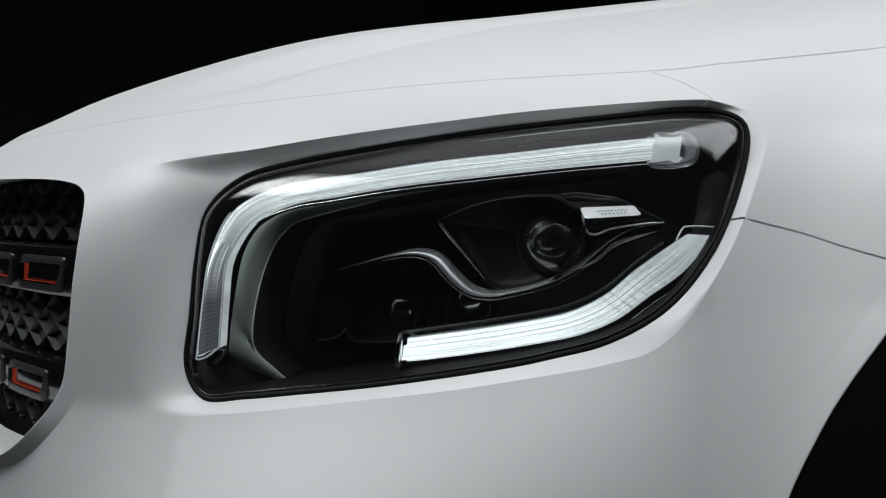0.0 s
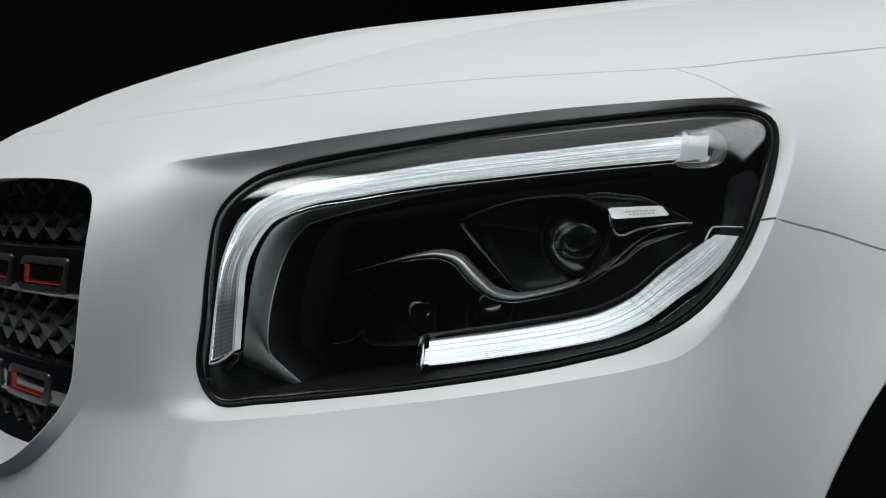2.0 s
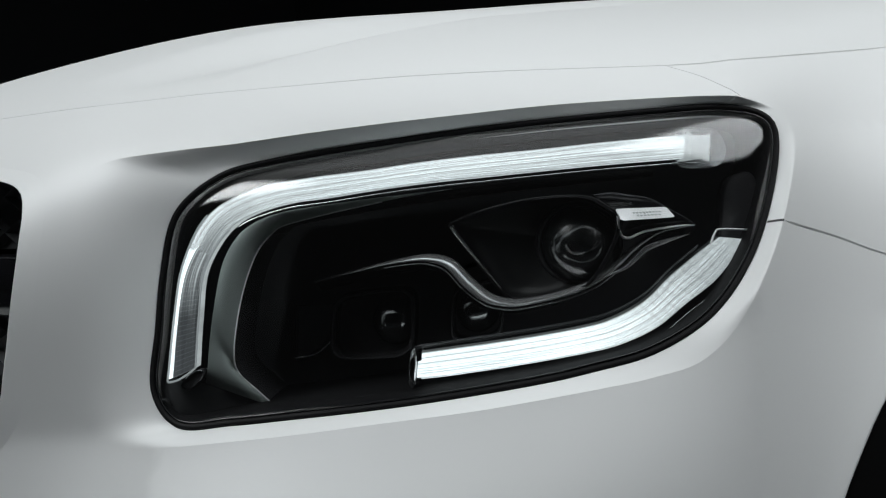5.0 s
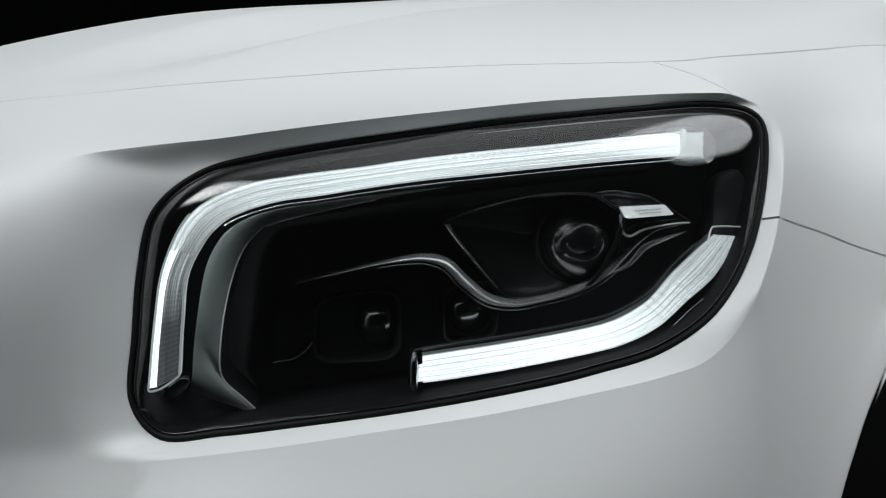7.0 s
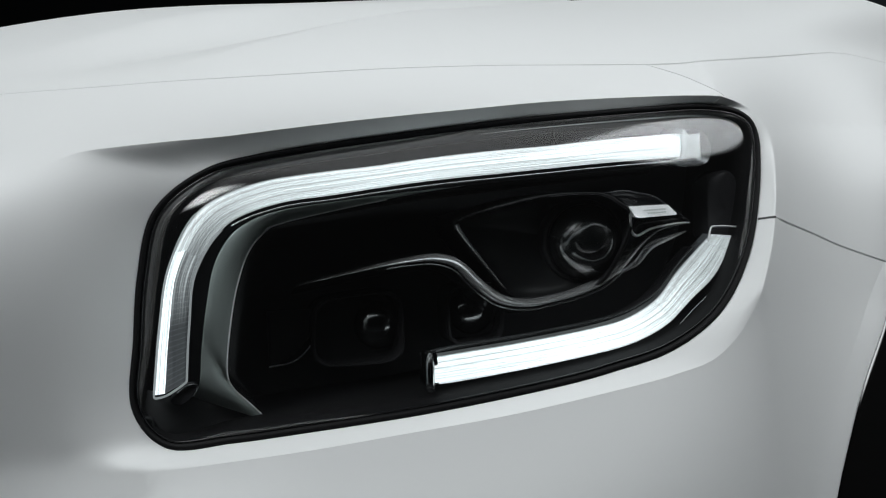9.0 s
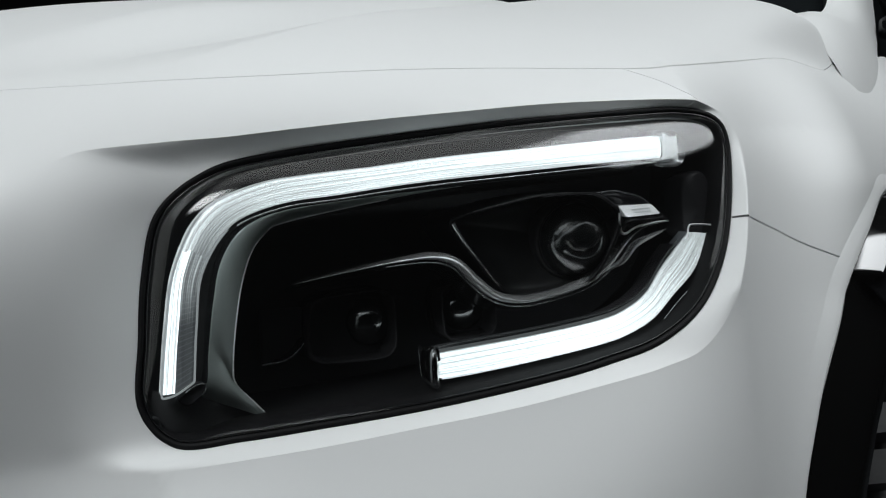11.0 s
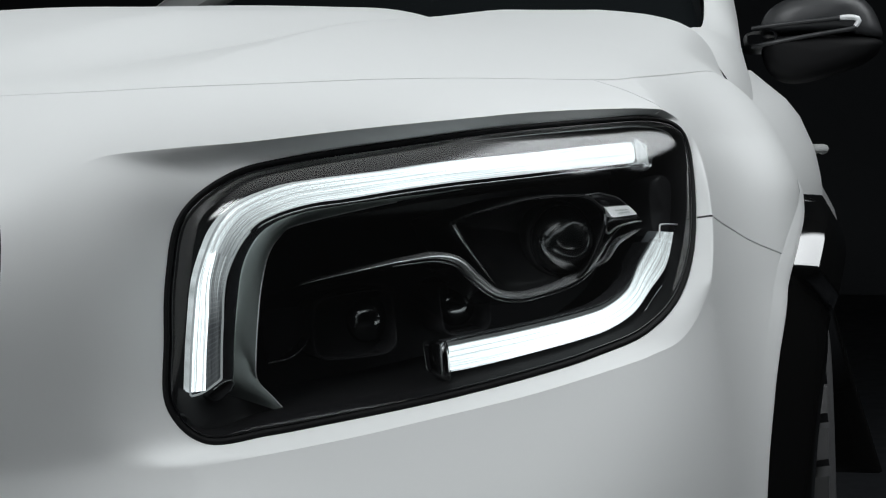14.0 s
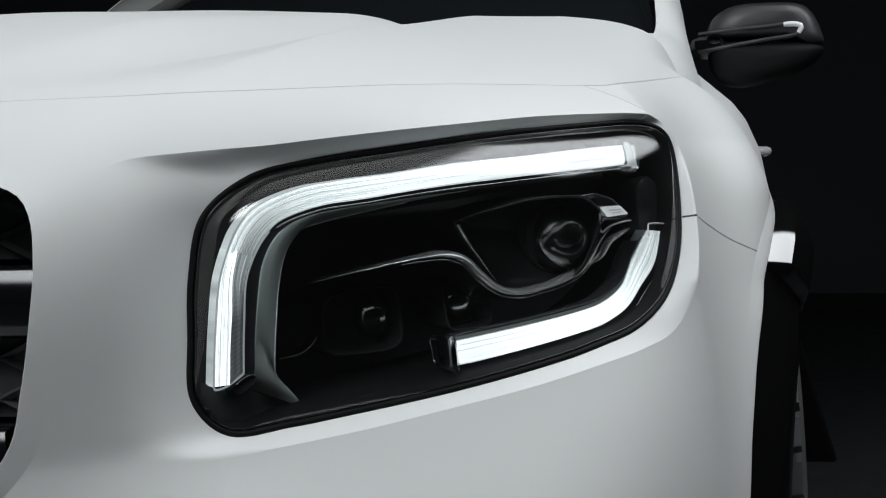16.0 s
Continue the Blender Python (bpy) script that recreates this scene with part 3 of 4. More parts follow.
cover = part("cover", (P, Fa), GLASS, lamp, "clear curved cover")
if np.dot(np.cross(P[Fa[0][1]] - P[Fa[0][0]], P[Fa[0][2]] - P[Fa[0][0]]), AXIS_Q) < 0:
    cover.data.flip_normals()
cover.visible_shadow = False
inner = [inset(lamp_pz, d) for d in (0.006, 0.009, 0.011, 0.0115, 0.0118)]
part("shoulder", strip([at(l, e) for l, e in zip(inner, (0.001, 0.008, 0.020, 0.060, 0.135))], True), VOID, lamp, "gloss black surround")
part("back", sheet(inset(lamp_pz, 0.012), 0.13, 0.02), INNER, lamp)

DRL_OUT = [(-0.2352, 0.7305, -0.006), (-0.230, 0.782, -0.010), (-0.222, 0.827, -0.012), (-0.200, 0.868, -0.010), (-0.159, 0.889, -0.009), (-0.113, 0.897, -0.011), (-0.067, 0.902, -0.013), (-0.021, 0.908, -0.014), (0.027, 0.913, -0.013), (0.076, 0.917, -0.012), (0.127, 0.922, -0.010), (0.198, 0.928, -0.005)]
DRL_IN = [(-0.2108, 0.7405, -0.005), (-0.208, 0.781, -0.010), (-0.202, 0.823, -0.013), (-0.178, 0.858, -0.010), (-0.139, 0.874, -0.009), (-0.096, 0.880, -0.012), (-0.054, 0.886, -0.015), (-0.011, 0.891, -0.016), (0.034, 0.895, -0.015), (0.079, 0.899, -0.014), (0.126, 0.903, -0.012), (0.195, 0.908, -0.007)]
LOW_UP = [(-0.024, 0.753, 0.012), (0.001, 0.757, 0.008), (0.052, 0.765, -0.000), (0.103, 0.774, -0.006), (0.130, 0.781, -0.006), (0.156, 0.794, -0.004), (0.179, 0.813, 0.003), (0.203, 0.830, 0.010), (0.223, 0.843, 0.016)]
LOW_LO = [(-0.025, 0.733, 0.010), (0.002, 0.736, 0.011), (0.056, 0.744, 0.012), (0.112, 0.754, 0.010), (0.140, 0.761, 0.010), (0.167, 0.773, 0.010), (0.192, 0.791, 0.012), (0.220, 0.811, 0.015), (0.246, 0.841, 0.020)]


def ribbed_guide(name, a, b, n, across, parent, label, lights, lengthwise=False, open_end=None):
    """A light guide whose fine teeth turn one face to the car's front and the other to its side."""
    A, B = spline(a, 2 * n + 1), spline(b, 2 * n + 1)
    cols = np.array([0.0, 0.34, 1.0]) if lengthwise else np.linspace(0, 1, 2 * across + 1)
    grid = A[:, None] * (1 - cols)[None, :, None] + B[:, None] * cols[None, :, None]
    crown = 0.004 * np.abs(2 * cols - 1) ** 3
    grid[..., 2] += crown[None]
    step = np.linalg.norm(np.diff(A[:, :2], axis=0), axis=1).mean() * 2
    wide = np.linalg.norm(A[:, :2] - B[:, :2], axis=1).mean() / across
    if lengthwise:
        grid[:, 1::2, 2] -= (0.0125 * np.clip((1 - np.arange(2 * n + 1) / (2 * n)) / 0.45, 0, 1) ** 0.7)[:, None]
    else:
        ease = np.clip(np.arange(2 * n + 1) / (0.28 * 2 * n) - 0.25, 0, 1)
        grid[1::2, :, 2] -= (step * 0.8 * ease[1::2])[:, None]
    k, m = 2 * n + 1, 2 * across + 1
    V = list(cast3(grid.reshape(-1, 3)))
    Fa, lit = [], []
    for i in range(k - 1):
        for j in range(m - 1):
            Fa.append((i * m + j, i * m + j + 1, (i + 1) * m + j + 1, (i + 1) * m + j))
            lit.append(0 if (j if lengthwise else i) % 2 == 0 else 1)
    edge = [(i, 0) for i in range(k)] + [(k - 1, j) for j in range(1, m)] + [(i, m - 1) for i in range(k - 2, -1, -1)] + [(0, j) for j in range(m - 2, 0, -1)]
    back = []
    for i, j in edge:
        q = grid[i, j].copy()
        q[2] += 0.016
        back.append(len(V))
        V.append(cast3(q[None])[0])
    for e in range(len(edge)):
        f = (e + 1) % len(edge)
        if open_end is not None and edge[e][0] == edge[f][0] == (0 if open_end == "start" else k - 1):
            continue
        Fa.append((edge[e][0] * m + edge[e][1], edge[f][0] * m + edge[f][1], back[f], back[e]))
        lit.append(0 if open_end and edge[e][1] == edge[f][1] == 0 else 2)
    ob = part(name, (V, Fa), lights[0], parent, label)
    ob.data.materials.append(lights[1])
    ob.data.materials.append(lights[2])
    ob.data.polygons.foreach_set("material_index", lit)
    ob.data.polygons.foreach_set("use_smooth", [False] * len(lit))
    layer = ob.data.uv_layers.new(name="UVMap")
    for poly in ob.data.polygons:
        for l in poly.loop_indices:
            v = ob.data.loops[l].vertex_index
            i, j = (v // m, v % m) if v < k * m else edge[v - k * m]
            layer.data[l].uv = (j / (m - 1), i / (k - 1))
    return ob


def cut(pts, lo, hi, n=12):
    """The stretch of a curve between two shares of its length."""
    S = spline(pts, 400)
    return S[np.linspace(lo * 399, hi * 399, n).round().astype(int)]


ribbed_guide("upper_light_guide", cut(DRL_OUT, 0.20, 1, 24), cut(DRL_IN, 0.19, 1, 24), 520, 7, lamp, "glowing white ribbed light guide", GUIDE_UPPER, open_end="start")
ribbed_guide("side_light_guide", cut(DRL_OUT, 0, 0.205, 10), cut(DRL_IN, 0, 0.195, 10), 30, 1, lamp, "glowing white ribbed light guide", GUIDE_SIDE, True, "end")
for line in (cut(DRL_OUT, 0, 0.26, 40), cut(DRL_IN, 0, 0.24, 40)):
    part("guide_rim", tube(cast3(shift(line, 0.001)), 0.0009), GUIDE_SIDE[2], lamp, "bright clear guide rim")
part("guide_foot", tube(cast3(spline([DRL_OUT[0], (-0.2340, 0.7285, -0.0055), (-0.226, 0.7305, -0.005), (-0.2175, 0.7355, -0.0045), DRL_IN[0]], 24)), 0.0009), GUIDE_SIDE[2], lamp)
ribbed_guide("lower_light_guide", LOW_UP, LOW_LO, 380, 6, lamp, "glowing white ribbed light guide", GUIDE_LOWER)

# clear end block of the upper guide
END = [(0.193, 0.930, -0.003), (0.210, 0.932, 0.003), (0.226, 0.930, 0.009), (0.233, 0.917, 0.012), (0.228, 0.904, 0.014), (0.210, 0.900, 0.009), (0.190, 0.904, 0.0)]
end_loop = spline(END, 48, True)
mid = end_loop.mean(0)
part("end_block", loft([shift(end_loop, 0.03), end_loop, mid + (end_loop - mid) * 0.9 + [0, 0, -0.001], mid + (end_loop - mid) * 0.84 + [0, 0, 0.004], mid + (end_loop - mid) * 0.3 + [0, 0, 0.007], mid + (end_loop - mid) * 0.01 + [0, 0, 0.008]], True), CRYSTAL, lamp, "frosted clear end block")
part("end_outline", tube(cast3(end_loop[8:44]), 0.0007), CHROME, lamp)
part("end_cap", tube(cast3(spline([(0.196, 0.9295, -0.011), (0.1985, 0.9270, -0.0115), (0.1975, 0.917, -0.0125), (0.196, 0.9095, -0.0125), (0.193, 0.9070, -0.012)], 24)), np.interp(np.linspace(0, 1, 24), [0, 0.2, 0.8, 1], [0.0012, 0.0030, 0.0030, 0.0012])), GUIDE_NECK, lamp, "bright rounded guide end")
part("end_rod", loft([spline([(0.188, 0.9285, 0.0), (0.206, 0.9275, 0.002), (0.220, 0.925, 0.006)], 12), spline([(0.195, 0.925, -0.010), (0.206, 0.925, -0.007), (0.219, 0.929, 0.000)], 12), spline([(0.195, 0.909, -0.010), (0.205, 0.909, -0.007), (0.216, 0.905, 0.000)], 12), spline([(0.188, 0.905, 0.0), (0.205, 0.907, 0.002), (0.219, 0.910, 0.006)], 12)]), GUIDE_NECK, lamp)
small = mid + (end_loop - mid) * 0.72 - [0.004, 0, 0.001]
part("end_outline", tube(cast3(small[8:44]), 0.0006), CHROME, lamp)

# grained grey bezel inside the light guide
BEZ_OUT = [(-0.205, 0.727, 0.010), (-0.201, 0.740, -0.001), (-0.199, 0.765, -0.004), (-0.194, 0.801, -0.006), (-0.188, 0.828, -0.006), (-0.176, 0.849, -0.005), (-0.160, 0.861, -0.004), (-0.140, 0.868, -0.005), (-0.110, 0.873, -0.006), (-0.042, 0.881, -0.008), (0.03, 0.888, -0.008), (0.10, 0.894, -0.006), (0.17, 0.900, -0.002)]
BEZ_IN = [(-0.1475, 0.7025, 0.049), (-0.162, 0.718, 0.034), (-0.177, 0.734, 0.020), (-0.180, 0.750, 0.010), (-0.177, 0.780, 0.006), (-0.171, 0.810, 0.008), (-0.162, 0.835, 0.012), (-0.150, 0.850, 0.015), (-0.133, 0.858, 0.018), (-0.038, 0.873, 0.012), (0.03, 0.881, 0.006), (0.10, 0.888, 0.002), (0.17, 0.894, 0.004)]
a, c = spline(BEZ_OUT, 200), spline(BEZ_IN, 200)
fade = np.clip((np.linspace(0, 1, 200) - 0.36) / 0.30, 0, 1)[:, None]
narrow = c * (1 - fade) + a * fade
a_, c_ = a[:132], narrow[:132]
part("grey_bezel", loft([shift(a_, 0.001), a_ * 0.97 + c_ * 0.03 - [0, 0, 0.0008], a_ * 0.5 + c_ * 0.5 - [0, 0, 0.0012], a_ * 0.03 + c_ * 0.97 - [0, 0, 0.0008], shift(c_, 0.0006)]), GREY, lamp, "grained grey bezel")
part("bezel_flank", loft([shift(a_, 0.03), shift(a_, 0.001)]), INNER, lamp)
part("bezel_wall", loft([shift(c_[:80], 0.001), shift(c_[:80], 0.012), shift(c_[:80], 0.09)]), INNER, lamp)
part("upper_bezel", loft([shift(a[70:], 0.03), shift(a[70:], 0.005), a[70:] * 0.5 + c[70:] * 0.5 + [0, 0, 0.003], shift(c[70:], 0.004), shift(c[70:], 0.015), shift(c[70:], 0.09)]), VOID, lamp)
edge = narrow[:110:2]
part("bezel_edge", tube(cast3(shift(edge, -0.0005)), 0.0006), PLATE, lamp, "thin bright bezel edge")
# foot of the bezel with its dark notch
FOOT = [(-0.240, 0.733, 0.012), (-0.222, 0.727, 0.004), (-0.205, 0.727, 0.008), (-0.175, 0.716, 0.030), (-0.156, 0.703, 0.050), (-0.164, 0.697, 0.046), (-0.200, 0.696, 0.022), (-0.232, 0.700, 0.010), (-0.243, 0.715, 0.008)]
V, Fa = fill([np.array(FOOT)[:, :2]], 0.006)
w = np.array([[np.exp(-((v - np.array(f)[:2]) ** 2).sum() / 0.0004) + 1e-9 for f in FOOT] for v in V])
d = (w * np.array(FOOT)[:, 2]).sum(1) / w.sum(1)
part("bezel_foot", (cast3(np.c_[V, d]), Fa), SATIN, lamp, "satin black bezel foot")
NOTCH = spline([(-0.223, 0.727, -0.006), (-0.212, 0.737, -0.008), (-0.204, 0.739, -0.008), (-0.204, 0.733, -0.006), (-0.215, 0.723, -0.004)], 30, True)
part("notch", loft([shift(NOTCH, 0.02), NOTCH, NOTCH.mean(0) + (NOTCH - NOTCH.mean(0)) * 0.8 + [0, 0, 0.001], NOTCH.mean(0) + (NOTCH - NOTCH.mean(0)) * 0.02 + [0, 0, 0.002]], True), INNER, lamp)
part("notch_edge", tube(cast3(NOTCH[4:19]), 0.0006), CHROME, lamp)

# chrome trim line
SWOOSH = [(-0.120, 0.807, 0.062), (-0.098, 0.813, 0.049), (-0.078, 0.818, 0.037), (-0.058, 0.823, 0.025), (-0.038, 0.827, 0.014), (-0.017, 0.829, 0.008), (0.001, 0.824, 0.007), (0.016, 0.809, 0.009), (0.033, 0.796, 0.011), (0.053, 0.792, 0.009), (0.074, 0.795, 0.006), (0.095, 0.800, 0.004), (0.116, 0.808, 0.005), (0.136, 0.821, 0.007), (0.154, 0.836, 0.010), (0.174, 0.848, 0.013), (0.200, 0.853, 0.017)]
S = spline(SWOOSH, 140)
t = np.gradient(S[:, :2], axis=0)
n2 = np.stack([-t[:, 1], t[:, 0]], 1) / np.linalg.norm(t, axis=1, keepdims=True)
f = np.linspace(0, 1, 140)
wide = 0.0010 + 0.0032 * np.exp(-((f - 0.43) / 0.13) ** 2) + 0.0012 * np.exp(-((f - 0.75) / 0.12) ** 2)
rows = []
for side, depth in ((-1.0, 0.012), (-1.0, 0.001), (-0.6, -0.001), (0.2, 0.0), (1.0, 0.003), (1.3, 0.014)):
    r = S.copy()
    r[:, :2] += n2 * (wide * side)[:, None]
    r[:, 2] += depth
    rows.append(r)
part("trim_line", loft(rows), SILVER, lamp, "curved chrome trim line")
r = S.copy()
r[:, :2] -= n2 * (wide + 0.0022)[:, None]
r[:, 2] += 0.002
part("trim_underline", tube(cast3(r[30:110]), 0.0007), CHROME, lamp)
# gloss black shelf below the trim
low = S.copy()
low[:, 1] -= 0.012
low[:, 2] += 0.06
part("trim_shelf", loft([shift(S, 0.003), shift(S, 0.02) - [0, 0.003, 0], low]), INNER, lamp)

# projector in its funnel
RIM = [(0.005, 0.852, 0.016), (0.008, 0.859, 0.012), (0.038, 0.869, -0.010), (0.072, 0.876, -0.020), (0.108, 0.877, -0.030), (0.126, 0.869, -0.027), (0.137, 0.859, -0.020), (0.130, 0.835, -0.010), (0.112, 0.808, 0.002), (0.093, 0.801, 0.020), (0.064, 0.795, 0.033), (0.049, 0.798, 0.037), (0.031, 0.818, 0.030)]
rim_loop = spline(RIM, 96, True)
eye_c = np.array([0.1085, 0.839, 0.000])
ang = np.arctan2(rim_loop[:, 1] - eye_c[1], rim_loop[:, 0] - eye_c[0])
ring = np.stack([eye_c[0] + 0.034 * np.cos(ang), eye_c[1] + 0.034 * np.sin(ang), np.full(96, 0.028)], 1)
outer = rim_loop.mean(0) + (rim_loop - rim_loop.mean(0)) * 1.05
part("projector_funnel", loft([shift(outer, 0.08), shift(outer, 0.004), shift(outer, 0.001), shift(rim_loop, 0.0), shift(rim_loop, 0.004), rim_loop * 0.55 + ring * 0.45 + [0, 0, 0.004], ring], True), FUNNEL, lamp, "black projector funnel")
centre = cast3(eye_c[None])[0] - AXIS_Q * 0.022
rows = []
for a in np.linspace(0.02, 1.35, 18):
    rr, hh = 0.0315 * math.sin(a), 0.037 * math.cos(a)
    rows.append([centre + rr * math.cos(b) * AXIS_P + np.array([0, 0, rr * math.sin(b)]) + AXIS_Q * hh for b in np.linspace(0, 2 * math.pi, 48, endpoint=False)])
part("projector_lens", strip([np.array(r) for r in rows], True), LENS, lamp, "dark glass projector lens")
rows = [[centre + rr * math.cos(b) * AXIS_P + np.array([0, 0, rr * math.sin(b)]) + AXIS_Q * hh for b in np.linspace(0, 2 * math.pi, 48, endpoint=False)] for rr, hh in ((0.0300, -0.01), (0.0312, 0.006), (0.0322, 0.0075), (0.0345, 0.0045), (0.036, 0.0), (0.036, -0.02))]
part("lens_ring", strip([np.array(r) for r in rows], True), FUNNEL, lamp)
part("funnel_edge", tube(cast3(np.vstack([rim_loop[-17:], rim_loop[:2]])), np.linspace(0.0006, 0.0019, 19)), SILVER, lamp, "silver funnel edge")
part("funnel_lip", tube(cast3(rim_loop[22:74]), 0.0005), INNER, lamp)

# blades beside the projector
BLADE_TOP = [(0.118, 0.8785, -0.029), (0.132, 0.880, -0.024), (0.146, 0.878, -0.019), (0.164, 0.875, -0.010), (0.180, 0.867, 0.000), (0.195, 0.859, 0.010), (0.203, 0.854, 0.016)]
BLADE_MID = [(0.1365, 0.862, -0.021), (0.139, 0.848, -0.012), (0.146, 0.844, -0.006), (0.160, 0.849, -0.001), (0.182, 0.852, 0.008), (0.194, 0.853, 0.013), (0.203, 0.853, 0.017)]
BLADE_LOW = [(0.124, 0.812, 0.010), (0.144, 0.822, 0.009), (0.160, 0.836, 0.010), (0.178, 0.842, 0.013), (0.199, 0.846, 0.020)]
top, mid_, low_ = (spline(c, 40) for c in (BLADE_TOP, BLADE_MID, BLADE_LOW))
part("blade", loft([shift(top, 0.03), top, top * 0.8 + mid_ * 0.2 - [0, 0, 0.002], top * 0.5 + mid_ * 0.5 + [0, 0, 0.003], mid_, shift(mid_, 0.02)]), GLOSS, lamp, "gloss black blade")
part("blade_edge", tube(cast3(top), 0.0007), SMOKE, lamp)
part("blade_line", tube(cast3(shift(mid_, -0.001)), np.linspace(0.0012, 0.0007, 40)), PLATE, lamp, "chrome blade line")
f = np.linspace(0, 1, 40)
bell = (np.sin(f * math.pi) * 0.0036)[:, None] * np.array([[0.35, -1, 0]])
part("lower_blade", loft([low_, low_ + bell * 0.5 - [0, 0, 0.005], low_ + bell - [0, 0, 0.006]]), SILVER, lamp, "chrome lower blade")
BADGE = np.array([(0.133, 0.8675, -0.0255), (0.179, 0.8685, -0.0015), (0.185, 0.8600, -0.0040), (0.138, 0.858, -0.0275)])
def plate_point(u, v, lift):
    return (BADGE[0] * (1 - u) + BADGE[1] * u) * (1 - v) + (BADGE[3] * (1 - u) + BADGE[2] * u) * v - [0, 0, lift]
corners = [(0.03, 0.12), (0.08, 0.0), (0.94, 0.0), (0.985, 0.1), (1.0, 0.9), (0.95, 1.0), (0.07, 1.0), (0.02, 0.9)]
plate = np.array([plate_point(u, v, 0.0) for u, v in corners])
badge = part("badge", loft([shift(plate, 0.006), shift(plate, -0.0008), plate.mean(0) + (plate - plate.mean(0)) * 0.96 - [0, 0, 0.0014], plate.mean(0) + (plate - plate.mean(0)) * 0.02 - [0, 0, 0.0014]], True), PLATE, lamp, "small silver plate with dark bars")
badge.data.polygons.foreach_set("use_smooth", [False] * len(badge.data.polygons))
marks = []
for row, (u0, u1, count) in enumerate(((0.30, 0.84, 9), (0.34, 0.80, 7))):
    for i in range(count):
        u = u0 + (u1 - u0) * i / count
        v = 0.34 + 0.26 * row
        marks.append([plate_point(u + du, v + dv, 0.0019) for du, dv in ((0, 0), (0.035, 0), (0.035, 0.12), (0, 0.12))])
V = np.array(marks).reshape(-1, 3)
part("plate_bars", (cast3(V), [tuple(range(4 * i, 4 * i + 4)) for i in range(len(marks))]), GREY, lamp, "grey bars")

# lower modules
def rounded(pts, n=64, power=0.22):
    """A closed loop with rounded corners through four corners."""
    P = np.array(pts, float)
    out = []
    for i in range(4):
        a, c, d = P[i], P[(i + 1) % 4], P[i - 1]
        out += [a + (d - a) * power, a + (d - a) * power * 0.3 + (c - a) * power * 0.3, a + (c - a) * power]
    return spline(out, n, True)


def small_module(corners, eye, radius):
    loop = rounded(corners, 64)
    c = loop.mean(0)
    part("module_frame", loft([shift(c + (loop - c) * 1.10, 0.04), shift(c + (loop - c) * 1.08, 0.002), c + (loop - c) * 1.04 - [0, 0, 0.001], loop, shift(c + (loop - c) * 0.96, 0.004), shift(c + (loop - c) * 0.90, 0.03)], True), INNER, lamp)
    part("module_back", loft([shift(c + (loop - c) * 0.92, 0.024), shift(c + (loop - c) * 0.02, 0.024)], True), INNER, lamp)
    o = cast3(np.array([eye]))[0]
    rows = []
    for a in np.linspace(0.02, 1.45, 12):
        rr, hh = radius * math.sin(a), radius * 0.8 * math.cos(a)
        rows.append(np.array([o + AXIS_Q * hh + AXIS_P * rr * math.cos(b) + np.array([0, 0, rr * math.sin(b)]) for b in np.linspace(0, 2 * math.pi, 32, endpoint=False)]))
    part("module_lens", strip(rows, True), LENS, lamp, "small dark glass lens")


small_module([(-0.103, 0.791, 0.080), (-0.034, 0.799, 0.080), (-0.035, 0.743, 0.085), (-0.105, 0.739, 0.088)], (-0.050, 0.770, 0.105), 0.021)
small_module([(0.004, 0.801, 0.062), (0.046, 0.806, 0.055), (0.043, 0.762, 0.055), (0.002, 0.757, 0.062)], (0.024, 0.781, 0.080), 0.019)
# ribbed side reflector
ribs = []
for i in range(14):
    u = i / 13
    p0 = -0.142 + 0.04 * u
    ribs.append([(p0, 0.785 - 0.002 * (1 - u), 0.105 - 0.006 * (i % 2)), (p0, 0.738 + 0.03 * u * u, 0.110 - 0.006 * (i % 2))])
part("side_reflector", loft([spline(r, 10) for r in ribs]), SATIN, lamp, "ribbed dark reflector")
part("reflector_edge", tube(cast3(spline([(-0.142, 0.737, 0.103), (-0.122, 0.7415, 0.101), (-0.108, 0.754, 0.099), (-0.103, 0.770, 0.097), (-0.102, 0.786, 0.097)], 30)), 0.0006), PLATE, lamp, "fine bright reflector edge")
# bracket above the lower guide
BR = [(0.236, 0.890, 0.030), (0.259, 0.893, 0.026), (0.257, 0.840, 0.026), (0.228, 0.838, 0.032), (0.229, 0.858, 0.034)]
br = spline(BR, 40, True)
part("bracket", loft([shift(br, 0.03), br, br.mean(0) + (br - br.mean(0)) * 0.9 - [0, 0, 0.002], br.mean(0) + (br - br.mean(0)) * 0.02 - [0, 0, 0.002]], True), INNER, lamp, "satin black bracket")
part("guide_cap", tube(cast3(spline([(0.214, 0.838, 0.008), (0.219, 0.8475, 0.010), (0.224, 0.8495, 0.011), (0.246, 0.8485, 0.016), (0.250, 0.8455, 0.017), (0.2485, 0.834, 0.018)], 40)), 0.0008), PLATE, lamp)
for d in (0.0, 0.005):
    line = cut(LOW_LO, 0.1, 0.97, 40) - [0, 0.008 + d, -0.004]
    part("guide_groove", tube(cast3(line), 0.0005), CHROME, lamp)
casing = spline([(-0.030, 0.757, 0.010), (-0.020, 0.7605, 0.006)] + [(p, z + 0.0065, d - 0.002) for p, z, d in LOW_UP[1:-1]], 90)
part("casing_line", tube(cast3(casing), 0.0007), SMOKE, lamp, "fine bright casing edge")
part("casing", loft([casing, casing - [0, 0.003, -0.004], shift(casing, 0.03) - [0, 0.004, 0]]), INNER, lamp)
SOCKET = [(-0.0275, 0.7305, 0.046), (-0.0275, 0.7315, 0.013), (-0.0270, 0.7570, 0.011), (-0.0270, 0.7560, 0.046)]
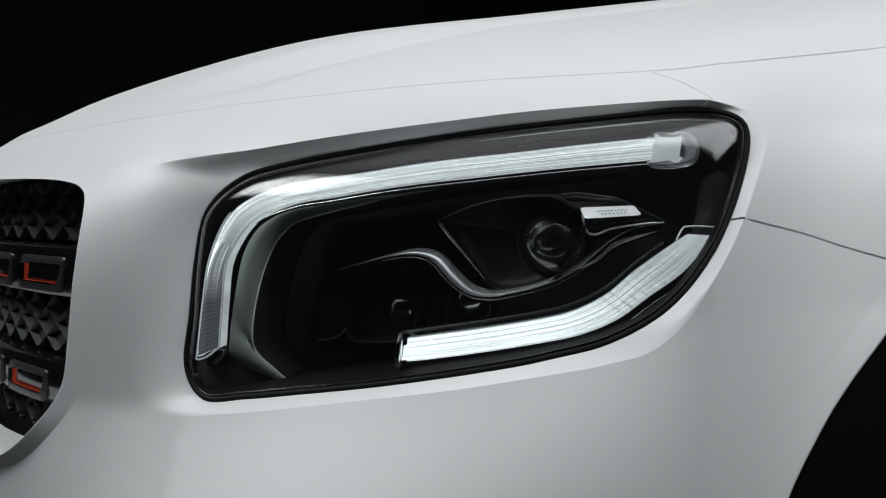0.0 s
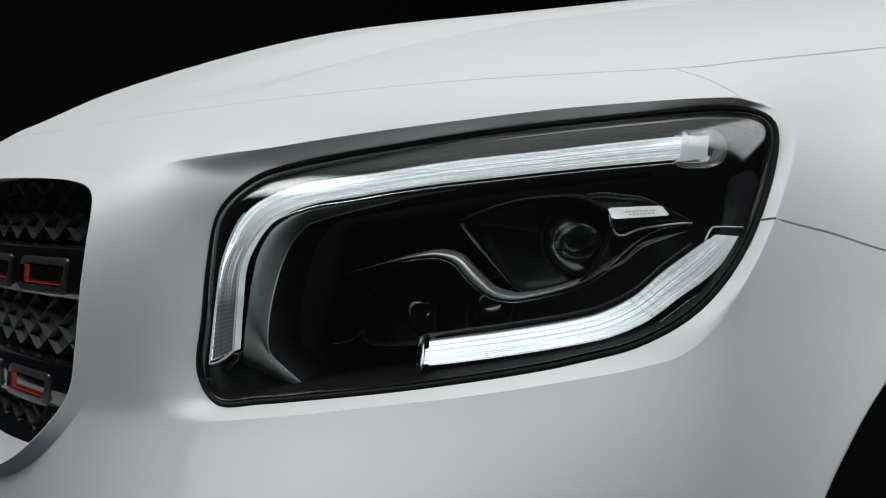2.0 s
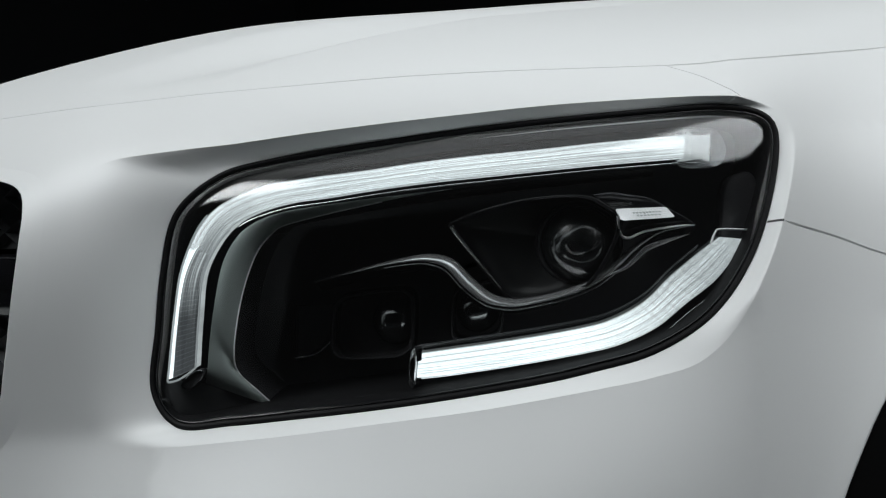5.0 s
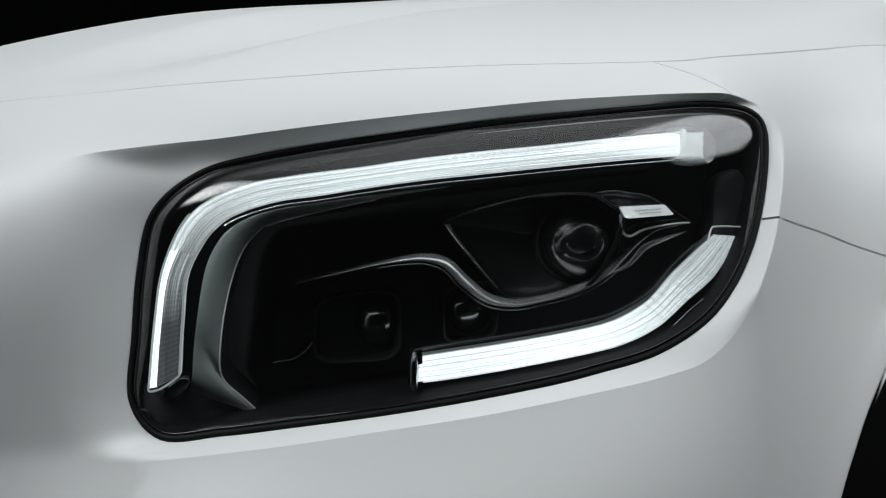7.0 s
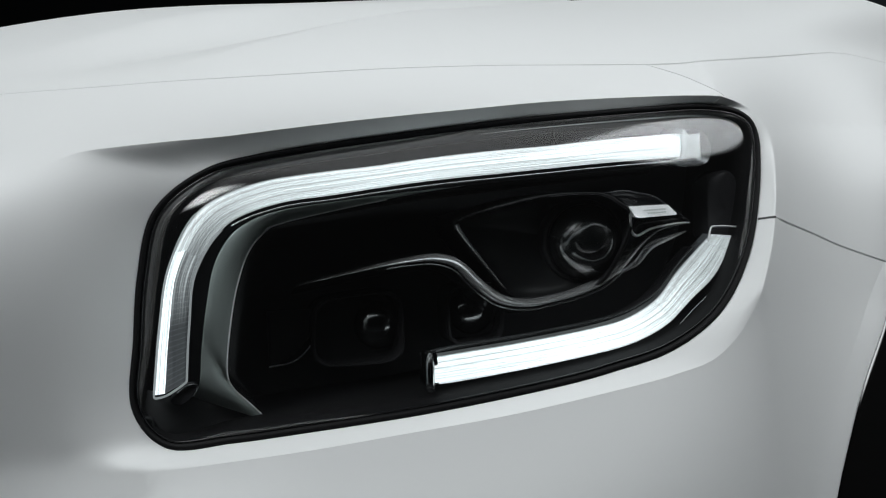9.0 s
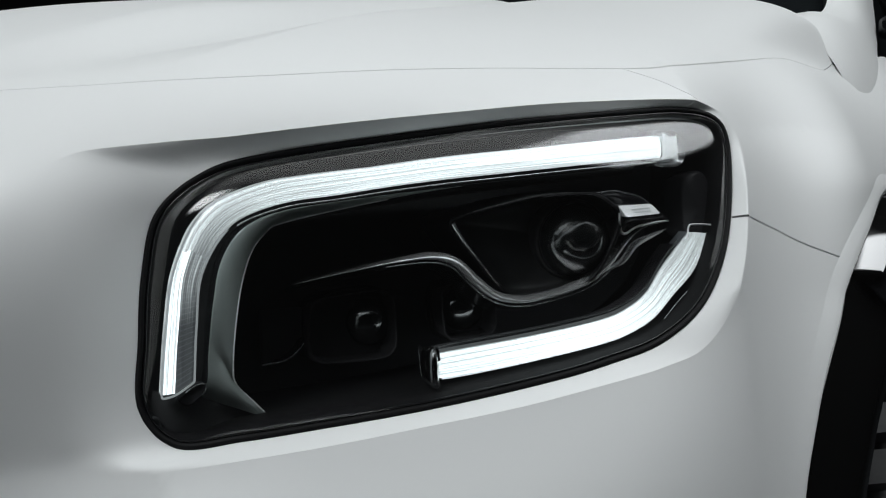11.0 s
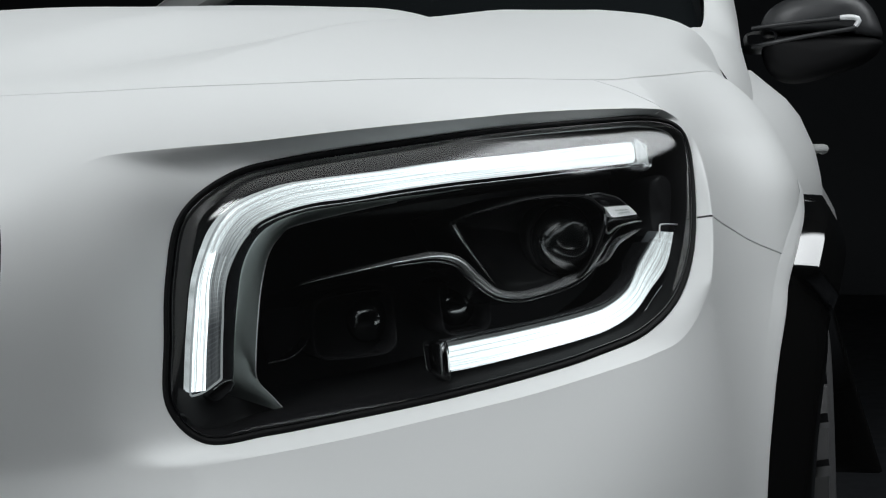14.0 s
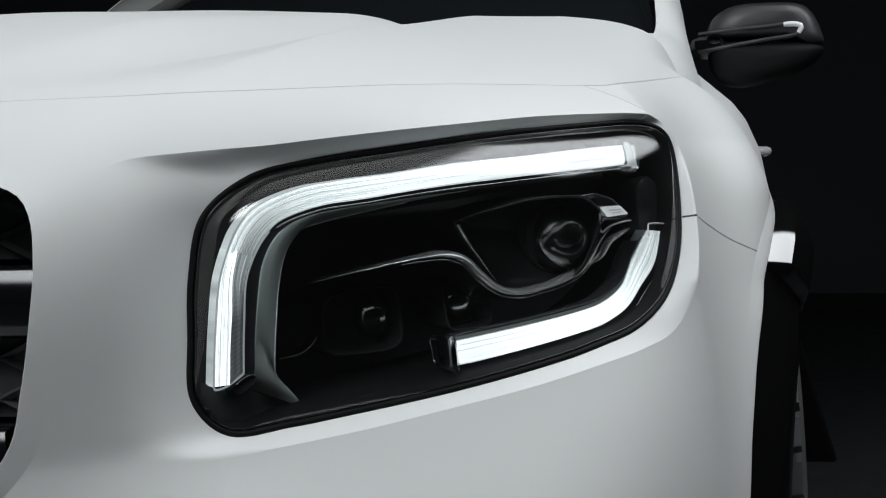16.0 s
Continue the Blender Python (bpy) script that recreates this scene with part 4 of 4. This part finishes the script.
socket = spline([np.array(a) * k + np.array(b) * (1 - k) for a, b in zip(SOCKET, SOCKET[1:] + SOCKET[:1]) for k in (0.88, 0.5, 0.12)], 48, True)
part("guide_socket", loft([socket + [0.006, 0, 0], socket, socket.mean(0) + (socket - socket.mean(0)) * 0.8 - [0.001, 0, 0], socket.mean(0) + (socket - socket.mean(0)) * 0.7 + [0.002, 0, 0], socket.mean(0) + (socket - socket.mean(0)) * 0.02 + [0.003, 0, 0]], True), GLOSS, lamp, "gloss black guide socket")
part("socket_edge", tube(cast3(socket), 0.0006, True), CHROME, lamp)
line = cut(DRL_IN, 0.26, 0.99, 60) - [0, 0.0035, -0.004]
part("guide_underline", tube(cast3(line), 0.0006), SILVER, lamp, "thin bright edge below guide")
cap = spline([(-0.031, 0.754, 0.006), (-0.026, 0.757, 0.004), (-0.026, 0.730, 0.006), (-0.032, 0.731, 0.008)], 30, True)
part("guide_end", loft([shift(cap, 0.02), cap, cap.mean(0) + (cap - cap.mean(0)) * 0.5 - [0, 0, 0.001]], True), CHROME, lamp)
o = cast3(np.array([(-0.241, 0.708, 0.004)]))[0]
rows = [np.array([o + AXIS_Q * h + AXIS_P * r * math.cos(b) + np.array([0, 0, r * math.sin(b)]) for b in np.linspace(0, 2 * math.pi, 20, endpoint=False)]) for r, h in ((0.006, -0.006), (0.006, 0.001), (0.0045, 0.002), (0.004, 0.0), (0.001, 0.0))]
part("screw", strip(rows, True), SATIN, lamp)

# ---- grille ----
grille = tagged(new("grille"), "black diamond-mesh grille with red slots")
grille.parent = car
inner_edge = grille_front.copy()
c = np.array([0.0, 0.0, 0.752])
inner_edge[:, 0] *= 0.953
inner_edge[:, 2] = c[2] + (inner_edge[:, 2] - c[2]) * 0.94
inner_edge[:, 1] = grille_front[:, 1] - 0.013
part("grille_surround", strip([grille_front] + [inner_edge * k + grille_front * (1 - k) for k in (0.1, 0.5, 0.88, 0.96)] + [inner_edge, inner_edge + [0, 0.004, 0], inner_edge + [0, 0.008, 0], inner_edge * [0.995, 1, 1] + [0, 0.10, 0]], True), WHITE, car, "satin white grille surround")
xz = np.stack([inner_edge[:, 0], inner_edge[:, 2]], 1)
V, Fa = fill([xz], 0.04)
part("grille_back", (np.stack([V[:, 0], np.full(len(V), 0.085), V[:, 1]], 1), Fa), RUBBER, grille)


def beam(a, b, wide, deep):
    """A ridge of triangular section from a to b, its crest to the front."""
    a, b = Vector(a), Vector(b)
    d = (b - a).normalized()
    s = d.cross(Vector((0, 1, 0))).normalized() * wide
    f = Vector((0, -deep, 0))
    return [a + s, a + f, a - s, b + s, b + f, b - s], [(0, 1, 4, 3), (1, 2, 5, 4)]


half_w = lambda z: float(np.interp(z, [0.605, 0.62, 0.665, 0.71, 0.76, 0.80, 0.85, 0.88, 0.90], [0.176, 0.225, 0.278, 0.314, 0.331, 0.337, 0.339, 0.327, 0.276]))
for z0, z1 in ((0.836, 0.903), (0.704, 0.770), (0.602, 0.646)):
    V, Fa = [], []
    run = (z1 - z0) * 2.0
    x = -0.54
    while x < 0.54:
        for sgn in (1, -1):
            ends = []
            for k in range(17):
                u = k / 16
                px, pz_ = x + sgn * (u - 0.5) * run, z0 + u * (z1 - z0)
                if abs(px) < half_w(pz_) + 0.004:
                    ends.append((px, 0.040 + 0.25 * px * px, pz_))
            if len(ends) > 1:
                v, f_ = beam(ends[0], ends[-1], 0.0032, 0.008)
                Fa += [tuple(len(V) + i for i in q) for q in f_]
                V += [tuple(p) for p in v]
        x += 0.070
    X = np.linspace(-1, 1, 30)
    Z = np.linspace(z0, z1, 8)
    o_ = len(V)
    for z in Z:
        w = half_w(z) + 0.004
        V += [(u * w, 0.041 + 0.25 * (u * w) ** 2, z) for u in X]
    Fa += [(o_ + i * 30 + k, o_ + i * 30 + k + 1, o_ + (i + 1) * 30 + k + 1, o_ + (i + 1) * 30 + k) for i in range(7) for k in range(29)]
    insert = part("mesh_insert", (V, Fa), MESH, grille, "black diamond mesh")
    insert.data.polygons.foreach_set("use_smooth", [False] * len(insert.data.polygons))


def box_loop(x0, x1, z0, z1, slant, y, n=40, power=0.18):
    return np.stack([(lambda r: r[:, 0])(r := rounded([(x0, z0), (x1, z0), (x1 + slant, z1), (x0 + slant, z1)], n, power)), y(r[:, 0]), r[:, 1]], 1)


for z0, z1, low_, high_, xs in ((0.772, 0.832, 0.778, 0.819, (-0.146, 0.034)), (0.646, 0.700, 0.648, 0.687, (-0.210, -0.030))):
    face = lambda x: 0.010 + 0.25 * x * x
    off = lambda d: (lambda x: face(x) + d)
    w = half_w((z0 + z1) / 2) - 0.002
    X = np.linspace(-w, w, 40)
    prof = [(0.05, z0 + 0.002), (0.012, z0), (0.0, z0 + 0.004), (0.0, z1 - 0.004), (0.010, z1), (0.05, z1 - 0.002)]
    part("louvre", strip([np.stack([X, face(X) + dy, np.full(40, z)], 1) for dy, z in prof]), GLOSS, grille, "gloss black louvre")
    for x0 in xs:
        x1, lo, hi = x0 + 0.142, low_, high_
        a, b_, c_ = (box_loop(x0 + g, x1 - g, lo + g * 0.7, hi - g * 0.7, 0.016, off(d), 48, 0.1) for g, d in ((0.0, 0.0), (0.0012, -0.0026), (0.0125, -0.0020)))
        d_ = box_loop(x0 + 0.0145, x1 - 0.0145, lo + 0.0100, hi - 0.0100, 0.016, off(0.020), 48, 0.1)
        part("slot_frame", strip([a, b_, c_], True), SHELL, grille, "dark grey slot frame")
        part("slot_well", strip([c_, d_, d_.mean(0) + (d_ - d_.mean(0)) * 0.02], True), RUBBER, grille)
        lo, hi = lo + 0.0102, hi - 0.0100
        Xs = np.linspace(x0 + 0.017, x1 - 0.012, 14)
        floor_rows = [np.stack([Xs, face(Xs) + dy, np.full(14, z)], 1) for dy, z in ((-0.003, lo + 0.0006), (0.004, lo + 0.002), (0.016, lo + 0.005))]
        Zs = np.linspace(lo, hi, 6)
        wall_rows = [np.stack([np.full(6, x) + (Zs - lo) * 0.35, face(np.full(6, x)) + dy, Zs], 1) for x, dy in ((x0 + 0.020, -0.003), (x0 + 0.040, 0.003), (x0 + 0.085, 0.014))]
        (va, fa), (vb, fb) = strip(floor_rows), strip(wall_rows)
        part("slot_insert", (np.vstack([va, vb]), fa + [tuple(i + len(va) for i in f) for f in fb]), RED, grille, "red slot insert")
        end = [np.stack([np.full(6, x) + (Zs - lo) * 0.35, face(np.full(6, x)) + dy, Zs], 1) for x, dy in ((x0 + 0.0125, -0.0055), (x0 + 0.0215, -0.0035))]
        part("slot_edge", strip(end), CHROME, grille, "chrome slot edge")

# ---- wheel arch and wheel ----
yc, zc = 0.87, 0.40
rows = []
inward = np.stack([yc - arch_yz[:, 0], zc - arch_yz[:, 1]], 1)
inward = inward / np.linalg.norm(inward, axis=1, keepdims=True)
low = np.clip((0.802 - arch_yz[:, 1]) / 0.004, 0, 1)
for hi_, lo_ in zip(((-0.012, -0.004), (0.0, 0.002), (0.004, 0.003), (0.028, 0.006), (0.031, 0.010), (0.050, 0.046), (0.044, 0.052), (-0.08, 0.056)),
                    ((-0.012, -0.004), (0.0, 0.002), (0.004, 0.006), (0.030, 0.040), (0.040, 0.056), (0.044, 0.070), (0.038, 0.080), (-0.08, 0.085))):
    dx, d = (hi_[k] * (1 - low) + lo_[k] * low for k in (0, 1))
    rows.append(np.stack([arch_line[:, 0] + dx, arch_yz[:, 0] + inward[:, 0] * d, arch_yz[:, 1] + inward[:, 1] * d], 1))
lip = []
for d, dx in ((-0.016, 0.0004), (-0.0145, 0.0010), (-0.006, 0.0032), (0.0, 0.005), (0.0015, 0.0045), (0.002, -0.01)):
    y_, z_ = arch_yz[:, 0] + inward[:, 0] * d, arch_yz[:, 1] + inward[:, 1] * d
    lip.append(np.stack([skin_x(y_, z_) + dx * np.clip((arch_yz[:, 1] - 0.70) / 0.14, 0.15, 1), y_, z_], 1))
part("arch_lip", strip(lip), WHITE, car, "folded white arch lip")
part("wheel_arch_flare", strip(rows), FLARE, car, "mirror-gloss black wheel arch flare")
rows = [np.stack([arch_line[:, 0] + dx, arch_yz[:, 0] + inward[:, 0] * d, arch_yz[:, 1] + inward[:, 1] * d], 1) for dx, d in ((-0.06, 0.02), (-0.10, 0.03), (-0.45, 0.04))]
part("wheel_well", strip(rows), RUBBER, car)
wheel = tagged(new("front_wheel"), "black all-terrain front wheel")
wheel.parent = car
AX = np.array([0.82, 0.87, 0.385])
TR = 0.385


def turned(profile, n=72):
    """A surface of revolution round the axle from rows of x offset and radius."""
    a = np.linspace(0, 2 * math.pi, n, endpoint=False)
    return strip([np.stack([np.full(n, AX[0] + dx), AX[1] + r * np.cos(a), AX[2] + r * np.sin(a)], 1) for dx, r in profile], True)


part("tyre", turned([(-0.11, 0.25), (-0.125, 0.31), (-0.115, TR - 0.028), (-0.095, TR - 0.018), (0.0, TR - 0.016), (0.095, TR - 0.018), (0.115, TR - 0.028), (0.128, 0.31), (0.118, 0.25)]), TYRE, wheel, "chunky black tyre")
part("rim", turned([(-0.1, 0.25), (0.112, 0.252), (0.118, 0.246), (0.110, 0.236), (0.06, 0.225), (0.04, 0.08), (0.07, 0.06), (0.075, 0.005)]), SILVER, wheel, "silver rim")
block_v, block_f = [], []
for k in range(44):
    for lane, (x0, x1, skew) in enumerate(((-0.112, -0.070, 0.35), (-0.060, -0.012, -0.3), (-0.002, 0.048, 0.3), (0.056, 0.120, -0.35))):
        a0 = 2 * math.pi * (k + 0.5 * (lane % 2)) / 44
        span = 2 * math.pi / 44 * 0.66
        base, top_ = [], []
        for x, da in ((x0, 0), (x1, skew * span), (x1, span * (1 + skew)), (x0, span)):
            for store, r, shrink in ((base, TR - 0.022, 0), (top_, TR + (-0.003 if abs(x) > 0.1 else 0.001), 0.0015)):
                xs_ = x + (shrink if x == x0 else -shrink)
                store.append((AX[0] + xs_, AX[1] + r * math.cos(a0 + da), AX[2] + r * math.sin(a0 + da)))
        o_ = len(block_v)
        block_v += base + top_
        block_f += [(o_ + 4, o_ + 5, o_ + 6, o_ + 7)] + [(o_ + i, o_ + (i + 1) % 4, o_ + 4 + (i + 1) % 4, o_ + 4 + i) for i in range(4)]
tread = part("tread", (block_v, block_f), TYRE, wheel, "deep tread blocks")
tread.data.polygons.foreach_set("use_smooth", [False] * len(tread.data.polygons))

# ---- screen, pillar, mirror, door ----
X = np.linspace(-1, 1, 41)
rows = [np.stack([X * w, y + 0.108 * X * X, z - 0.035 * X * X], 1) for w, y, z in ((0.735, 1.55, 1.09), (0.735, 1.72, 1.205), (0.70, 2.0, 1.36), (0.66, 2.3, 1.5), (0.62, 2.6, 1.62))]
part("windscreen", strip(rows), TINT, car, "dark tinted windscreen")
s = np.linspace(0, 1, 30)
PILLAR = [[(0.690, 1.42, 1.150), (0.735, 1.42, 1.145), (0.774, 1.40, 1.105), (0.806, 1.40, 1.055), (0.832, 1.42, 0.98)],
          [(0.700, 1.60, 1.190), (0.740, 1.60, 1.190), (0.782, 1.58, 1.155), (0.814, 1.60, 1.098), (0.838, 1.66, 1.02)],
          [(0.722, 1.86, 1.228), (0.752, 1.86, 1.222), (0.787, 1.88, 1.200), (0.812, 1.95, 1.14), (0.836, 2.02, 1.05)],
          [(0.716, 2.02, 1.320), (0.748, 2.04, 1.310), (0.778, 2.10, 1.275), (0.795, 2.20, 1.180), (0.800, 2.30, 1.120)],
          [(0.690, 2.25, 1.455), (0.722, 2.27, 1.445), (0.752, 2.32, 1.405), (0.765, 2.36, 1.36), (0.77, 2.4, 1.33)],
          [(0.640, 2.60, 1.600), (0.672, 2.62, 1.590), (0.702, 2.67, 1.550), (0.715, 2.7, 1.51), (0.72, 2.73, 1.48)]]
cross = [spline(c, 24) for c in PILLAR]
full = np.stack([spline(np.stack([c[i] for c in cross]), 40) for i in range(24)])
part("windscreen_pillar", strip(list(full)), WHITE, car, "satin white windscreen pillar")
front_cut = shell(spline(fender_rear, 34))
out_z = np.linspace(0.35, 1.17, 60)
out_x = np.interp(out_z, [0.3, 0.6, 0.8, 0.9, 0.98, 1.06, 1.10, 1.17], [0.955, 0.972, 0.98, 0.976, 0.96, 0.925, 0.895, 0.815])
back_cut = spline(np.stack([out_x, np.full(60, 2.35), out_z], 1), 34)
rows = []
for f in np.r_[np.linspace(0, 1, 24), 1.3, 2.0]:
    k = min(f, 1.0)
    k = k * k * (3 - 2 * k)
    row = front_cut * (1 - k) + back_cut * k
    row[:, 1] = front_cut[:, 1] * (1 - min(f, 1)) + 2.35 * min(f, 1) + max(f - 1, 0) * 0.95
    rows.append(row - [0.003, 0, 0.001])
part("door", strip(rows), WHITE, car, "satin white front door")
Y = np.linspace(3.3, 4.1, 20)
swell = np.sin(np.clip((Y - 3.3) / 0.8, 0, 1) * math.pi) ** 0.6
part("rear_fender", strip([np.stack([np.interp(z, [0.3, 0.6, 0.8, 0.9, 0.98, 1.06, 1.10, 1.17], [0.955, 0.972, 0.98, 0.976, 0.96, 0.925, 0.895, 0.815]) + 0.075 * swell * math.exp(-((z - 0.76) / 0.13) ** 2), Y, np.full(20, z)], 1) for z in np.linspace(0.35, 1.17, 26)]), WHITE, car, "satin white rear fender")
part("side_window", strip([np.stack([np.full(20, x), np.linspace(y, 3.3, 20), np.full(20, z)], 1) for x, y, z in ((0.815, 2.1, 1.095), (0.80, 2.2, 1.15), (0.76, 2.45, 1.33), (0.69, 2.8, 1.55))]), TINT, car, "dark side window")
door_handle = part("door_handle", tube(np.stack([np.interp(np.linspace(0, 1, 12), [0, 0.2, 0.8, 1], [0.945, 0.985, 0.985, 0.945]), np.linspace(2.52, 2.72, 12), np.full(12, 0.985)], 1), 0.012), WHITE, car)

mirror = tagged(new("door_mirror"), "satin black door mirror")
mirror.parent = car


def egg(rings):
    """A closed shell out of rings (y, x0, x1, z0, z1)."""
    rows = []
    for y, x0, x1, z0, z1 in rings:
        a = np.linspace(0, 2 * math.pi, 40, endpoint=False)
        ca, sa = np.cos(a), np.sin(a)
        rows.append(np.stack([(x0 + x1) / 2 + (x1 - x0) / 2 * np.sign(ca) * np.abs(ca) ** 0.55, np.full(40, y), (z0 + z1) / 2 + (z1 - z0) / 2 * np.sign(sa) * np.abs(sa) ** 0.6], 1))
    return strip(rows, True)


def pod(outline, depths):
    """A rounded housing with an outline in x and z, drawn in by a share at each depth."""
    loop = spline([(x, 0.0, z) for x, z in outline], 64, True)
    c = loop.mean(0)
    return strip([(c + (loop - c) * [k, 1, k]) + [0, y, 0] for y, k in depths], True)


HOUSING = ((2.296, 0.001), (2.297, 0.45), (2.302, 0.74), (2.316, 0.92), (2.345, 0.985), (2.39, 1.0), (2.435, 0.985), (2.45, 0.94), (2.451, 0.02))
part("mirror_shell", pod([(0.829, 1.268), (0.835, 1.302), (0.860, 1.330), (0.906, 1.347), (0.998, 1.3485), (1.061, 1.341), (1.091, 1.315), (1.109, 1.277), (1.116, 1.242), (1.085, 1.238), (1.047, 1.252), (0.941, 1.260), (0.866, 1.262)], HOUSING), SHELL, mirror, "satin black mirror shell")
part("mirror_base", pod([(0.838, 1.250), (0.941, 1.256), (1.047, 1.248), (1.112, 1.236), (1.111, 1.214), (1.075, 1.186), (1.005, 1.162), (0.934, 1.146), (0.885, 1.148), (0.853, 1.168), (0.836, 1.204)], HOUSING), SEAL, mirror, "satin black mirror base")
hairpin = spline([(0.811, 2.315, 1.274), (0.871, 2.302, 1.279), (0.977, 2.296, 1.284), (1.035, 2.296, 1.287), (1.057, 2.297, 1.281), (1.052, 2.297, 1.267), (1.040, 2.296, 1.259), (0.962, 2.296, 1.250), (0.871, 2.302, 1.238), (0.811, 2.315, 1.229)], 80)
part("mirror_indicator", tube(hairpin, 0.0055), SHELL, mirror, "smoked indicator strip")
part("indicator_tip", tube(hairpin[30:44], np.interp(np.linspace(0, 1, 14), [0, 0.3, 0.7, 1], [0.0045, 0.0068, 0.0068, 0.0045])), PLATE, mirror, "bright indicator tip")
part("mirror_arm", egg([(2.30, 0.80, 0.865, 1.232, 1.266), (2.34, 0.79, 0.88, 1.225, 1.270), (2.40, 0.785, 0.88, 1.22, 1.270)]), SHELL, mirror, "satin black mirror arm")

# ---- far side and roof, which close the body ----
def mirrored(ob):
    """The same panel on the other side of the car."""
    me = ob.data
    V = [(-v.co.x, v.co.y, v.co.z) for v in me.vertices]
    return part(ob.name.split(".")[0], (V, [tuple(p.vertices)[::-1] for p in me.polygons]), me.materials[0], car)


for ob in [o for o in car.children if o.name in ("front_fender", "door", "rear_fender", "windscreen_pillar", "side_window", "wheel_arch_flare", "arch_lip", "wheel_well")]:
    mirrored(ob)
span = np.linspace(-1, 1, 31)
part("roof", strip([np.stack([span * w, np.full(31, y) + 0.1 * span * span, z - 0.05 * span ** 4 - 0.02 * span * span], 1) for w, y, z in ((0.66, 2.58, 1.612), (0.70, 2.66, 1.645), (0.72, 3.0, 1.66), (0.71, 3.6, 1.655), (0.68, 4.1, 1.62), (0.74, 4.3, 1.25), (0.86, 4.38, 0.9), (0.88, 4.36, 0.45))]), WHITE, car, "satin white roof")
part("rear_side", strip([np.stack([np.full(20, x), np.linspace(3.28, 4.34, 20), np.full(20, z)], 1) for x, z in ((0.815, 1.168), (0.77, 1.33), (0.70, 1.56), (0.66, 1.63))]), TINT, car)
part("rear_side", strip([np.stack([np.full(20, -x), np.linspace(3.28, 4.34, 20), np.full(20, z)], 1) for x, z in ((0.815, 1.168), (0.77, 1.33), (0.70, 1.56), (0.66, 1.63))]), TINT, car)

# ---- what the car stands on ----
part("underbody", strip([np.stack([X * 0.70, np.full(41, y), np.full(41, z)], 1) for y, z in ((0.30, 0.46), (0.45, 0.24), (3.4, 0.24), (3.4, 1.0))]), RUBBER, car)

# ---- studio ----
def slab(name, lo, hi, mat, kind="structure"):
    bm = bmesh.new()
    bmesh.ops.create_cube(bm, size=1)
    for v in bm.verts:
        v.co = [lo[i] + (v.co[i] + 0.5) * (hi[i] - lo[i]) for i in range(3)]
    ob = part(name, bm, mat, None)
    ob.data.polygons.foreach_set("use_smooth", [False] * len(ob.data.polygons))
    return tagged(ob, kind=kind)


tagged(slab("floor", (-12, -9, -0.2), (12, 9.9, 0), FLOOR), "dark matt studio floor", "floor")
tagged(slab("wall_back", (-12, 9.9, -0.2), (12, 10.1, 8), WALL), "black studio wall", "wall")
tagged(slab("wall_front", (-12, -9.2, -0.2), (12, -9, 8), WALL), "black studio wall", "wall")
tagged(slab("wall_left", (-12.2, -9.2, -0.2), (-12, 10.1, 8), WALL), "black studio wall", "wall")
tagged(slab("wall_right", (12, -9.2, -0.2), (12.2, 10.1, 8), WALL), "black studio wall", "wall")
tagged(slab("ceiling", (-12.2, -9.2, 8), (12.2, 10.1, 8.2), WALL), "black studio ceiling", "ceiling")
